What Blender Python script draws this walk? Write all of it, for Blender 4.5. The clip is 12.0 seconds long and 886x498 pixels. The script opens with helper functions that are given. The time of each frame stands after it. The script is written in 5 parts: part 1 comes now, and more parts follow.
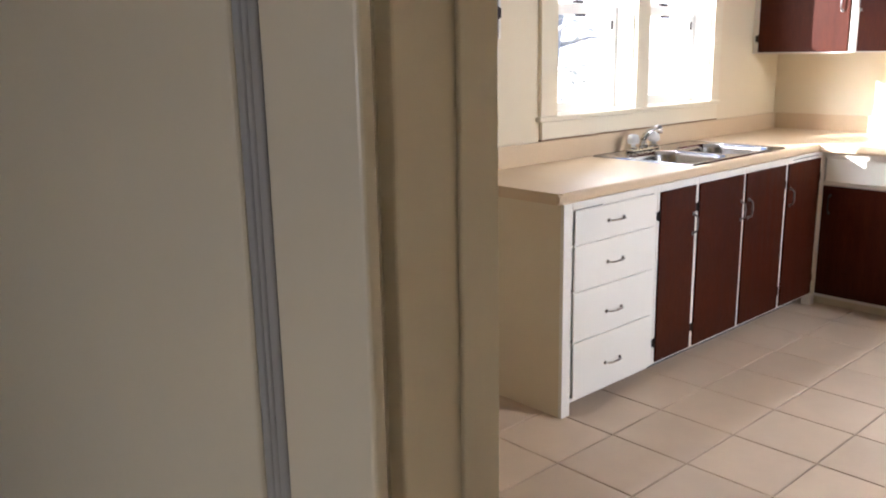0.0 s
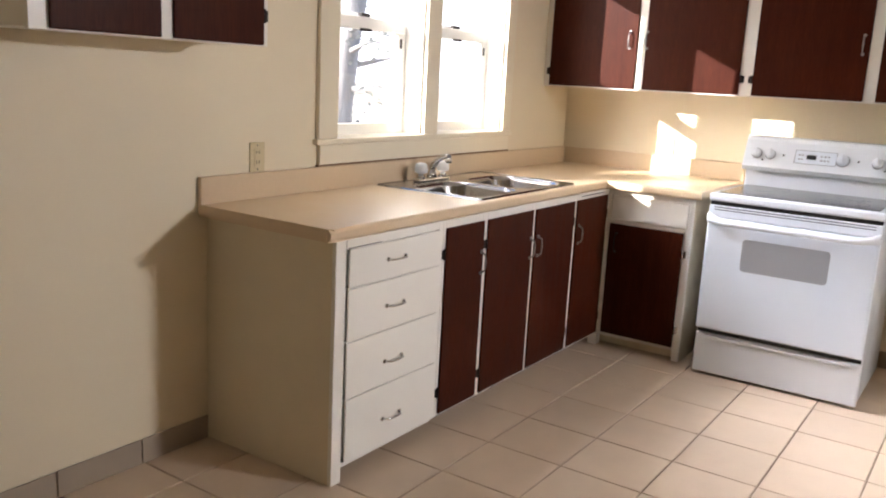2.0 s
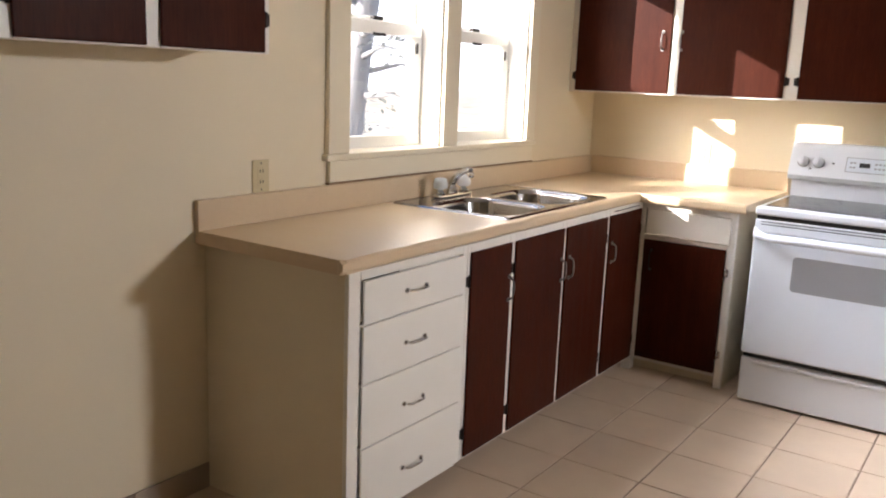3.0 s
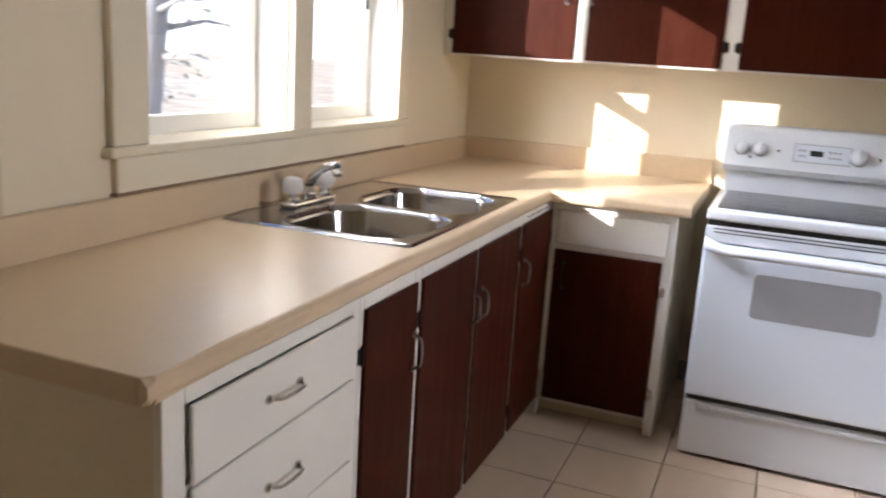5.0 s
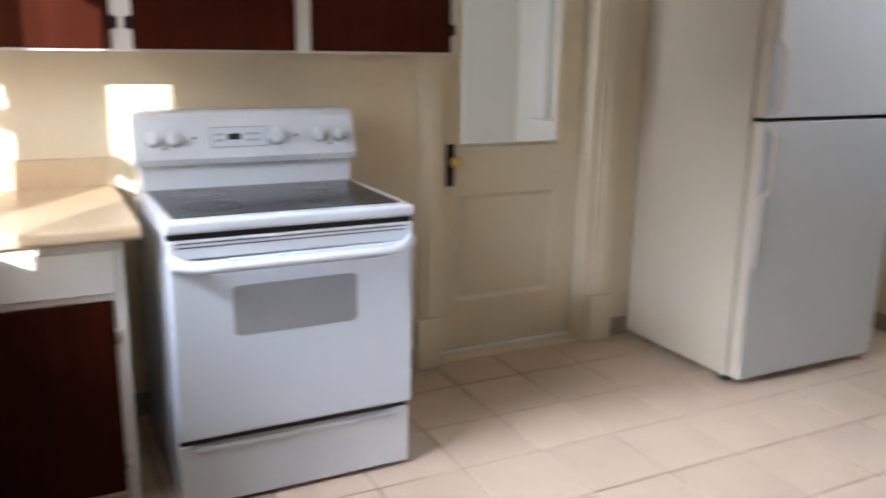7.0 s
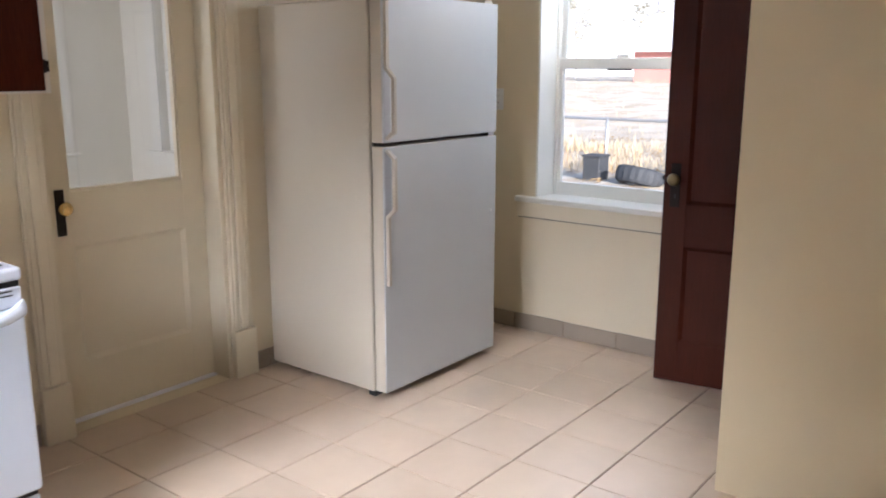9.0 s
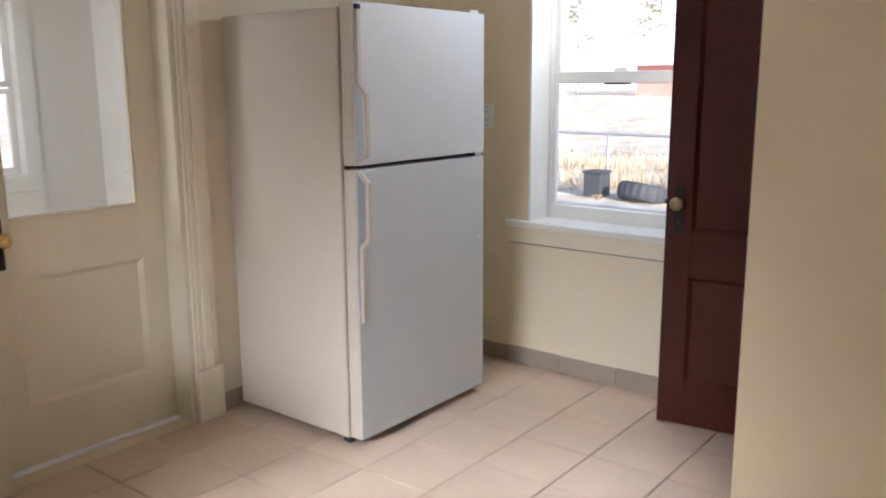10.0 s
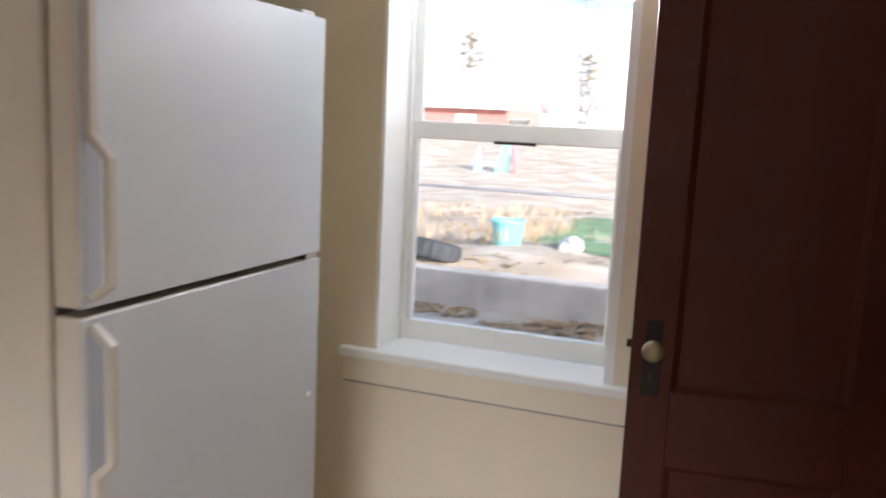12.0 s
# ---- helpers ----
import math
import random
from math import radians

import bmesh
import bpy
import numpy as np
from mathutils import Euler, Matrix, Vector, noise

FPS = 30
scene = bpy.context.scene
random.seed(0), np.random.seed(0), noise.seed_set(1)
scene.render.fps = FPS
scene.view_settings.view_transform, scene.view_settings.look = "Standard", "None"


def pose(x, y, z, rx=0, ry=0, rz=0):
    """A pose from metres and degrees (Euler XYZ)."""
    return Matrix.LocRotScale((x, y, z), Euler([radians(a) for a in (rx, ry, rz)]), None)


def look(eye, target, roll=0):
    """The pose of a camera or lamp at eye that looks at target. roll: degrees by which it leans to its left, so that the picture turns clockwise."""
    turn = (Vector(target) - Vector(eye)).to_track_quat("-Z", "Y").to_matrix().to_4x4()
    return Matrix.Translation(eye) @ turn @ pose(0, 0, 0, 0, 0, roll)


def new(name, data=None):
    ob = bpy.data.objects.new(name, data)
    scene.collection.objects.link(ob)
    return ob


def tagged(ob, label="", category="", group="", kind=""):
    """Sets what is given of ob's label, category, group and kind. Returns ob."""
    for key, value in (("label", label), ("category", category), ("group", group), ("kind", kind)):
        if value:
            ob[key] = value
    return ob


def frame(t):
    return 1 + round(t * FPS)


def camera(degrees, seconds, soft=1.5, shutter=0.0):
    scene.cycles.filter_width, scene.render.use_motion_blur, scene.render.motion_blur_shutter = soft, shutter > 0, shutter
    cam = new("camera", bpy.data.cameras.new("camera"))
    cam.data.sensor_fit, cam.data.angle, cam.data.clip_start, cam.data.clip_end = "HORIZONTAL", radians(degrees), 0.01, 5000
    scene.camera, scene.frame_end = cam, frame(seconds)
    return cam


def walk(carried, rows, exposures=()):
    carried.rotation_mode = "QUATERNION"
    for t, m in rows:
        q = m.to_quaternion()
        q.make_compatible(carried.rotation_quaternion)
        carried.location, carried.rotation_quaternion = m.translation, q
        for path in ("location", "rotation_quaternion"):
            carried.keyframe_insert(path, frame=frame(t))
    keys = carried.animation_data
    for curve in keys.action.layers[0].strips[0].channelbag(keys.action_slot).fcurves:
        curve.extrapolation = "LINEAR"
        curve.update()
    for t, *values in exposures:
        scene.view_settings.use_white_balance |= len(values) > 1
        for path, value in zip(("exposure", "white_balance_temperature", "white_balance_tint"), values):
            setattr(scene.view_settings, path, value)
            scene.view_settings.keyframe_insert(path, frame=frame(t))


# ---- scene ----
cam = camera(55.9, 12.0, soft=1.95, shutter=0.45)
PATH = [
    (0, (0.083, 0.218, 1.435), (1.387, 1.663, 0.975), -1.1),
    (0.5, (0.094, 0.22, 1.443), (1.445, 1.612, 0.956), 0.6),
    (1, (0.16, 0.225, 1.449), (1.636, 1.482, 0.958), 3.4),
    (1.5, (0.315, 0.31, 1.431), (1.882, 1.497, 1.06), 3.3),
    (2, (0.478, 0.423, 1.416), (2.1, 1.519, 1.009), 3.0),
    (2.5, (0.58, 0.517, 1.437), (2.18, 1.65, 1.042), 2.0),
    (4.5, (1.391, 1.192, 1.37), (3.099, 2.133, 0.927), 4.4),
    (5, (1.583, 1.415, 1.378), (3.395, 2.133, 0.928), 3.6),
    (5.5, (1.709, 1.651, 1.398), (3.613, 1.974, 0.877), 2.8),
    (6, (1.848, 1.778, 1.391), (3.769, 1.754, 0.835), 2.5),
    (6.5, (2.044, 1.891, 1.425), (3.94, 1.539, 0.895), 1.2),
    (7, (2.159, 1.964, 1.427), (3.89, 1.083, 0.949), 1.0),
    (7.5, (2.2, 1.985, 1.461), (3.695, 0.74, 0.998), 1.3),
    (9.5, (2.227, 1.857, 1.47), (3.416, 0.304, 1.051), -0.1),
    (10, (2.349, 1.603, 1.471), (3.558, 0.059, 1.08), -0.3),
    (10.5, (2.634, 1.34, 1.468), (3.808, -0.241, 1.123), -1.1),
    (11, (2.952, 1.022, 1.456), (4.014, -0.64, 1.122), 0.7),
    (11.5, (3.184, 0.716, 1.493), (4.151, -1.004, 1.167), 1.7),
    (12, (3.475, 0.42, 1.516), (4.175, -1.429, 1.218), 2.7),
]
walk(cam, [(t, look(eye, target, roll)) for t, eye, target, roll in PATH],
     [(0.0, 2.08, 5600, 16), (1.0, 1.93, 5850, 16), (2.5, 1.5, 6100, 17), (4.5, 1.38, 5950, 17), (5.5, 1.13, 5600, 14), (6.5, 1.1, 5400, 13), (7.5, 1.22, 5750, 15), (9.5, 1.33, 5650, 16), (10.2, 1.38, 5700, 16), (11.0, 1.33, 5700, 16), (12.0, 1.22, 5850, 17)])

# ---- world, sun ----
SUN_WAY = Vector((1.0, -0.728, -0.362))
world = bpy.data.worlds.new("sky")
scene.world = world
world.use_nodes = True
wn = world.node_tree.nodes
wl = world.node_tree.links
sky = wn.new("ShaderNodeTexSky")
sky.sky_type = "NISHITA"
sky.sun_disc = False
sky.sun_elevation = radians(16.3)
sky.sun_rotation = math.atan2(-SUN_WAY.x, -SUN_WAY.y)
sky.air_density = 1.0
sky.dust_density = 2.0
wn["Background"].inputs["Strength"].default_value = 0.15
wl.new(sky.outputs["Color"], wn["Background"].inputs["Color"])
sun_data = bpy.data.lights.new("sun", "SUN")
sun_data.energy = 5.0
sun_data.angle = radians(0.5)
sun_data.color = (1.0, 0.94, 0.83)
sun = new("sun", sun_data)
sun.matrix_world = look((-20, 20, 12), Vector((-20, 20, 12)) + SUN_WAY)


def daylight(name, at, target, width, height, watts, color, spread=180):
    """Sky light that enters by a window: an area lamp in its opening."""
    d = bpy.data.lights.new(name, "AREA")
    d.shape, d.size, d.size_y, d.energy, d.color = "RECTANGLE", width, height, watts, color
    d.spread = radians(spread)
    ob = new(name, d)
    ob.matrix_world = look(at, target)
    return ob


daylight("window_daylight_south", (4.10, -2.29, 2.015), (1.4, 2.4, 0.6), 0.5, 0.16, 14.0, (1.0, 0.975, 0.935), 104)
daylight("window_daylight_north", (3.486, 3.045, 1.985), (3.95, 0.2, 0.15), 0.59, 0.42, 3.0, (0.97, 0.98, 1.0), 46)
daylight("window_daylight_north", (4.227, 3.045, 1.985), (4.45, 0.2, 0.15), 0.59, 0.42, 3.0, (0.97, 0.98, 1.0), 46)
daylight("window_daylight_north", (3.486, 2.885, 2.185), (3.4, 2.2, 0.9), 0.56, 0.06, 1.0, (0.97, 0.98, 1.0), 150)
daylight("window_daylight_north", (4.227, 2.885, 2.185), (4.2, 2.2, 0.9), 0.56, 0.06, 1.0, (0.97, 0.98, 1.0), 150)
daylight("window_daylight_south", (4.225, -2.03, 2.065), (4.45, -1.3, 0.9), 0.70, 0.05, 2.0, (0.86, 0.96, 1.0), 160)
# lamp added in the porch's unseen north window to brighten the porch
daylight("porch_window_fill", (6.65, 1.95, 1.45), (7.3, -0.4, 0.6), 1.05, 1.0, 9, (1.0, 0.97, 0.92))
# fill lamp at an assumed, unseen front room opening, for the door frame
daylight("front_room_fill", (-3.12, 1.58, 1.37), (0.5, 0.2, 1.0), 0.8, 0.9, 0.2, (1.0, 0.93, 0.88), 36)


# ---- materials ----
def surf(name, color, rough=0.5, var=0.08, scale=2.5, fine=70.0, bump=0.05, metal=0.0, stretch=(1, 1, 1), rand=0.0,
         spots=None, spot_scale=8.0, spot_amount=0.35, coat=0.0, grain=0.0, alt=None, spec=0.5, leafy=0.0):
    """A painted, stained or stony surface: soft blotches, fine grain, wear with a shape of its own."""
    m = bpy.data.materials.new(name)
    m.use_nodes = True
    n, l = m.node_tree.nodes, m.node_tree.links
    b = n["Principled BSDF"]
    geo = n.new("ShaderNodeNewGeometry")
    mp = n.new("ShaderNodeMapping")
    mp.inputs["Scale"].default_value = stretch
    l.new(geo.outputs["Position"], mp.inputs["Vector"])
    big = n.new("ShaderNodeTexNoise")
    big.inputs["Scale"].default_value, big.inputs["Detail"].default_value = scale, 5.0
    small = n.new("ShaderNodeTexNoise")
    small.inputs["Scale"].default_value, small.inputs["Detail"].default_value = fine, 3.0
    l.new(mp.outputs["Vector"], big.inputs["Vector"])
    l.new(mp.outputs["Vector"], small.inputs["Vector"])
    ramp = n.new("ShaderNodeMix")
    ramp.data_type = "RGBA"
    dark = [c * (1 - 1.6 * var) for c in color]
    light = [min(1, c * (1 + 1.6 * var)) for c in color] if alt is None else alt
    ramp.inputs[6].default_value = (*dark, 1)
    ramp.inputs[7].default_value = (*light, 1)
    l.new(big.outputs["Fac"], ramp.inputs[0])
    col = ramp.outputs[2]
    if grain:
        g = n.new("ShaderNodeMix")
        g.data_type, g.blend_type = "RGBA", "MULTIPLY"
        cr = n.new("ShaderNodeMapRange")
        cr.inputs[1].default_value, cr.inputs[2].default_value = 0.3, 0.7
        cr.inputs[3].default_value, cr.inputs[4].default_value = 1 - grain, 1 + grain * 0.4
        l.new(small.outputs["Fac"], cr.inputs[0])
        comb = n.new("ShaderNodeCombineColor")
        for k in range(3):
            l.new(cr.outputs[0], comb.inputs[k])
        g.inputs[0].default_value = 1.0
        l.new(col, g.inputs[6])
        l.new(comb.outputs[0], g.inputs[7])
        col = g.outputs[2]
    if spots:
        sp = n.new("ShaderNodeTexNoise")
        sp.inputs["Scale"].default_value, sp.inputs["Detail"].default_value = spot_scale, 8.0
        l.new(geo.outputs["Position"], sp.inputs["Vector"])
        mr = n.new("ShaderNodeMapRange")
        mr.inputs[1].default_value, mr.inputs[2].default_value = 0.42, 0.78
        mr.inputs[3].default_value, mr.inputs[4].default_value = 0.0, spot_amount
        l.new(sp.outputs["Fac"], mr.inputs[0])
        mx = n.new("ShaderNodeMix")
        mx.data_type = "RGBA"
        mx.inputs[7].default_value = (*spots, 1)
        l.new(mr.outputs[0], mx.inputs[0])
        l.new(col, mx.inputs[6])
        col = mx.outputs[2]
    if rand:
        info = n.new("ShaderNodeObjectInfo")
        mr = n.new("ShaderNodeMapRange")
        mr.inputs[3].default_value, mr.inputs[4].default_value = 1 - rand, 1 + rand
        l.new(info.outputs["Random"], mr.inputs[0])
        hs = n.new("ShaderNodeHueSaturation")
        l.new(mr.outputs[0], hs.inputs["Value"])
        l.new(col, hs.inputs["Color"])
        col = hs.outputs[0]
    l.new(col, b.inputs["Base Color"])
    rr = n.new("ShaderNodeMapRange")
    rr.inputs[1].default_value, rr.inputs[2].default_value = 0.3, 0.7
    rr.inputs[3].default_value, rr.inputs[4].default_value = (max(0.29, rough - 0.07), min(1, rough + 0.07)) if rough > 0.275 else (max(0.02, rough - 0.06), min(0.26, rough + 0.06))
    l.new(big.outputs["Fac"], rr.inputs[0])
    l.new(rr.outputs[0], b.inputs["Roughness"])
    b.inputs["Metallic"].default_value = metal
    b.inputs["Specular IOR Level"].default_value = spec
    b.inputs["Coat Weight"].default_value = coat
    b.inputs["Coat Roughness"].default_value = 0.15
    if bump:
        bp = n.new("ShaderNodeBump")
        bp.inputs["Strength"].default_value = bump
        bp.inputs["Distance"].default_value = 0.004
        l.new(small.outputs["Fac"], bp.inputs["Height"])
        l.new(bp.outputs["Normal"], b.inputs["Normal"])
    if leafy:
        tr = n.new("ShaderNodeBsdfTranslucent")
        l.new(col, tr.inputs["Color"])
        both = n.new("ShaderNodeMixShader")
        both.inputs[0].default_value = leafy
        l.new(b.outputs[0], both.inputs[1])
        l.new(tr.outputs[0], both.inputs[2])
        l.new(both.outputs[0], n["Material Output"].inputs["Surface"])
    return m


def glass(name, tint=(1, 1, 1), rough=0.0, ior=1.45, clear=1.0):
    m = bpy.data.materials.new(name)
    m.use_nodes = True
    b = m.node_tree.nodes["Principled BSDF"]
    b.inputs["Base Color"].default_value = (*tint, 1)
    b.inputs["Transmission Weight"].default_value = clear
    b.inputs["Roughness"].default_value = rough
    b.inputs["IOR"].default_value = ior
    return m


WALL = surf("cream_wall_paint", (0.735, 0.638, 0.46), 0.55, 0.02, 1.3, 220, 0.12, spots=(0.695, 0.585, 0.41), spot_scale=2.2, spot_amount=0.2)
TRIM = surf("cream_trim_enamel", (0.76, 0.68, 0.515), 0.36, 0.04, 2.0, 90, 0.06, spots=(0.70, 0.61, 0.45), spot_scale=6, spot_amount=0.2)
WHITE = surf("white_cabinet_enamel", (0.80, 0.77, 0.70), 0.36, 0.03, 3.0, 80, 0.06, spots=(0.74, 0.70, 0.61), spot_scale=9, spot_amount=0.2)
ENDPANEL = surf("cream_end_panel_paint", (0.72, 0.635, 0.47), 0.42, 0.03, 2.0, 80, 0.06, spots=(0.66, 0.56, 0.39), spot_scale=5, spot_amount=0.25)
SASH = surf("white_sash_paint", (0.82, 0.80, 0.74), 0.38, 0.03, 3.0, 80, 0.04)
CEIL = surf("ceiling_paint", (0.78, 0.74, 0.66), 0.8, 0.03, 1.5, 150, 0.1)
# cream wall made tan: the warm bounced light is in the colour
WARMWALL = surf("wall_paint_with_warm_bounce", (0.70, 0.58, 0.37), 0.55, 0.02, 1.3, 220, 0.12, spots=(0.66, 0.52, 0.34), spot_scale=2.2, spot_amount=0.2)
STAIN = surf("red_brown_stained_wood", (0.050, 0.0102, 0.0038), 0.42, 0.25, 3.0, 26, 0.1, stretch=(9, 9, 0.55), grain=0.3, spots=(0.022, 0.005, 0.003), spot_scale=5, spot_amount=0.4, spec=0.06)
DOORWOOD = surf("dark_mahogany_varnish", (0.06, 0.0122, 0.005), 0.42, 0.15, 2.5, 22, 0.06, stretch=(8, 8, 0.5), grain=0.14, spots=(0.03, 0.007, 0.003), spot_scale=3, spot_amount=0.35, spec=0.18)
TILE = surf("beige_floor_tile", (0.62, 0.485, 0.355), 0.40, 0.07, 5.0, 45, 0.05, rand=0.05, spots=(0.56, 0.42, 0.30), spot_scale=11, spot_amount=0.35)
GROUT = surf("brown_grout", (0.28, 0.20, 0.14), 0.9, 0.2, 4.0, 120, 0.3)
BASETILE = surf("brown_beige_base_tile", (0.34, 0.275, 0.205), 0.45, 0.07, 5.0, 50, 0.05, rand=0.05)
LAMINATE = surf("tan_laminate", (0.64, 0.49, 0.315), 0.31, 0.03, 6.0, 160, 0.02, spots=(0.57, 0.43, 0.265), spot_scale=60, spot_amount=0.3, spec=0.6)
STEEL = surf("brushed_stainless", (0.44, 0.44, 0.46), 0.13, 0.03, 3.0, 60, 0.0, metal=1.0, stretch=(1, 3, 3))
CHROME = surf("worn_chrome", (0.66, 0.65, 0.63), 0.14, 0.05, 12.0, 90, 0.0, metal=1.0)
PEWTER = surf("dull_pewter", (0.26, 0.25, 0.24), 0.36, 0.08, 12.0, 90, 0.0, metal=1.0)
BRASS = surf("polished_brass", (0.72, 0.52, 0.22), 0.2, 0.06, 12.0, 90, 0.0, metal=1.0)
IRON = surf("dark_bronze", (0.020, 0.015, 0.012), 0.55, 0.2, 14.0, 90, 0.1, metal=0.1, spec=0.2)
# range whites tinted blue for the window's sky light on them
RANGE = surf("white_range_enamel", (0.735, 0.77, 0.82), 0.2, 0.02, 3.0, 60, 0.0)
RANGEDOOR = surf("white_oven_door_glass", (0.69, 0.745, 0.82), 0.14, 0.02, 3.0, 60, 0.0)
OVENGREY = surf("grey_oven_window", (0.33, 0.34, 0.36), 0.12, 0.03, 5.0, 200, 0.0)
CERAMIC = surf("black_ceramic_glass", (0.022, 0.022, 0.025), 0.1, 0.15, 5.0, 300, 0.0)
RING = surf("grey_burner_print", (0.2, 0.2, 0.205), 0.15, 0.1, 6.0, 300, 0.0)
GREYSTRIP = surf("grey_ribbed_strip", (0.36, 0.35, 0.325), 0.55, 0.06, 8.0, 90, 0.05)
# near-white so that the threshold shows as light under the door
THRESHOLD = surf("threshold_with_light_line", (0.9, 0.9, 0.93), 0.32, 0.04, 8.0, 60, 0.0, metal=0.1)
BLACK = surf("black_plastic", (0.012, 0.012, 0.012), 0.5, 0.1, 8.0, 90, 0.0)
# for painted shade at toe boards and apron, and for dark outlet screws
DARKGREY = surf("dark_grey_shade_and_screws", (0.06, 0.06, 0.06), 0.6, 0.1, 8.0, 90, 0.0)
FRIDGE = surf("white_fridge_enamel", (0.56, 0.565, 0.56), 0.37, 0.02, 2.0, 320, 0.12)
# fridge sides: warm bounced light mixed into the white enamel's colour
FRIDGEBODY = surf("fridge_side_with_warm_bounce", (0.56, 0.495, 0.385), 0.36, 0.02, 2.0, 320, 0.12)
FRIDGESEAL = surf("brown_grey_seal", (0.075, 0.06, 0.045), 0.6, 0.1, 8.0, 90, 0.0)
FRIDGETRIM = surf("ivory_fridge_plastic", (0.53, 0.47, 0.38), 0.37, 0.03, 3.0, 120, 0.02)
PLATEGREY = surf("grey_handle_backing", (0.44, 0.44, 0.45), 0.4, 0.03, 3.0, 120, 0.02)
IVORY = surf("ivory_plastic", (0.58, 0.48, 0.28), 0.35, 0.03, 6.0, 120, 0.0)
PLATEWHITE = surf("white_plastic", (0.8, 0.8, 0.78), 0.35, 0.02, 6.0, 120, 0.0)
MUDWALL = surf("white_porch_paint", (0.82, 0.79, 0.715), 0.6, 0.03, 1.5, 150, 0.1)
MUDFLOOR = surf("grey_porch_floor", (0.68, 0.67, 0.65), 0.6, 0.08, 3.0, 60, 0.1)
CONCRETE = surf("weathered_concrete", (0.5, 0.48, 0.44), 0.9, 0.18, 1.6, 30, 0.6, spots=(0.2, 0.19, 0.17), spot_scale=2.3, spot_amount=0.6)
DIRT = surf("dry_leafy_ground", (0.48, 0.39, 0.28), 0.95, 0.25, 0.9, 14, 0.8, spots=(0.76, 0.72, 0.64), spot_scale=1.1, spot_amount=0.9)
GRASSM = surf("green_grass", (0.21, 0.38, 0.20), 0.8, 0.3, 2.0, 30, 0.2, leafy=0.3)
LEAFM = surf("dead_leaves", (0.48, 0.26, 0.10), 0.8, 0.5, 6.0, 30, 0.0, alt=(0.68, 0.46, 0.22))
STRAWM = surf("dry_weeds", (0.62, 0.52, 0.36), 0.85, 0.3, 3.0, 30, 0.0, leafy=0.4)
RUBBER = surf("old_tyre_rubber", (0.035, 0.037, 0.042), 0.75, 0.2, 9.0, 60, 0.3)
CYAN = surf("turquoise_plastic", (0.26, 0.76, 0.80), 0.4, 0.08, 4.0, 60, 0.0)
BAGWHITE = surf("white_sack", (0.75, 0.74, 0.7), 0.7, 0.06, 8.0, 60, 0.2)
GALV = surf("galvanised_steel", (0.42, 0.42, 0.42), 0.45, 0.1, 9.0, 60, 0.1, metal=0.8)
REDWALL = surf("faded_red_siding", (0.46, 0.2, 0.17), 0.8, 0.12, 1.0, 10, 0.2)
ROOFWHITE = surf("pale_metal_roof", (0.75, 0.76, 0.78), 0.5, 0.05, 1.0, 10, 0.1)
BARK = surf("grey_bark", (0.13, 0.105, 0.085), 0.9, 0.3, 3.0, 20, 0.8, stretch=(4, 4, 0.7))
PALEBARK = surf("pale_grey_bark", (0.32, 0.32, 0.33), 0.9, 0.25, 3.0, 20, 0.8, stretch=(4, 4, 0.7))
PALENEEDLE = surf("pale_grey_pine_needles", (0.27, 0.29, 0.27), 0.8, 0.3, 1.5, 20, 0.0, leafy=0.5)
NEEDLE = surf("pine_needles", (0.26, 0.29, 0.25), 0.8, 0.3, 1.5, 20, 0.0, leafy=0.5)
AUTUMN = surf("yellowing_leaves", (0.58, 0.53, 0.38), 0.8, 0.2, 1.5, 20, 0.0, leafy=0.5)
SIDING = surf("house_siding", (0.66, 0.62, 0.54), 0.7, 0.05, 1.5, 30, 0.1)
BLUETARP = surf("blue_tarp", (0.25, 0.4, 0.65), 0.5, 0.1, 3.0, 20, 0.1)
HORNKNOB = surf("dull_brass_knob", (0.30, 0.24, 0.13), 0.33, 0.1, 12.0, 90, 0.0, metal=0.6)
REDPAINT = surf("red_paint", (0.6, 0.2, 0.2), 0.5, 0.1, 3.0, 20, 0.0)
SCRIBE = surf("bare_brown_wood", (0.27, 0.17, 0.09), 0.6, 0.15, 4.0, 60, 0.1)
GLASS = glass("window_glass")
ACRYLIC = glass("cloudy_acrylic", (0.92, 0.92, 0.9), 0.3, 1.49, 0.5)


# ---- mesh helpers ----
WHERE = {}


def box(x0, x1, y0, y1, z0, z1, bev=0.0, seg=2, bm=None):
    """A box, its edges rounded by bev, added to bm or to a fresh bmesh."""
    own = bmesh.new()
    c = Vector(((x0 + x1) / 2, (y0 + y1) / 2, (z0 + z1) / 2))
    d = (abs(x1 - x0), abs(y1 - y0), abs(z1 - z0))
    bmesh.ops.create_cube(own, size=1, matrix=Matrix.LocRotScale(c, None, d))
    if bev:
        bmesh.ops.bevel(own, geom=own.edges[:], offset=min(bev, 0.45 * min(d)), segments=seg, profile=0.5, affect="EDGES")
    if bm is None:
        return own
    merge(bm, own)
    return bm


def merge(bm, other, m=None):
    """Move the faces of other into bm, through m if given."""
    if m is not None:
        bmesh.ops.transform(other, matrix=m, verts=other.verts[:])
    tmp = bpy.data.meshes.new("tmp")
    other.to_mesh(tmp)
    other.free()
    bm.from_mesh(tmp)
    bpy.data.meshes.remove(tmp)
    return bm


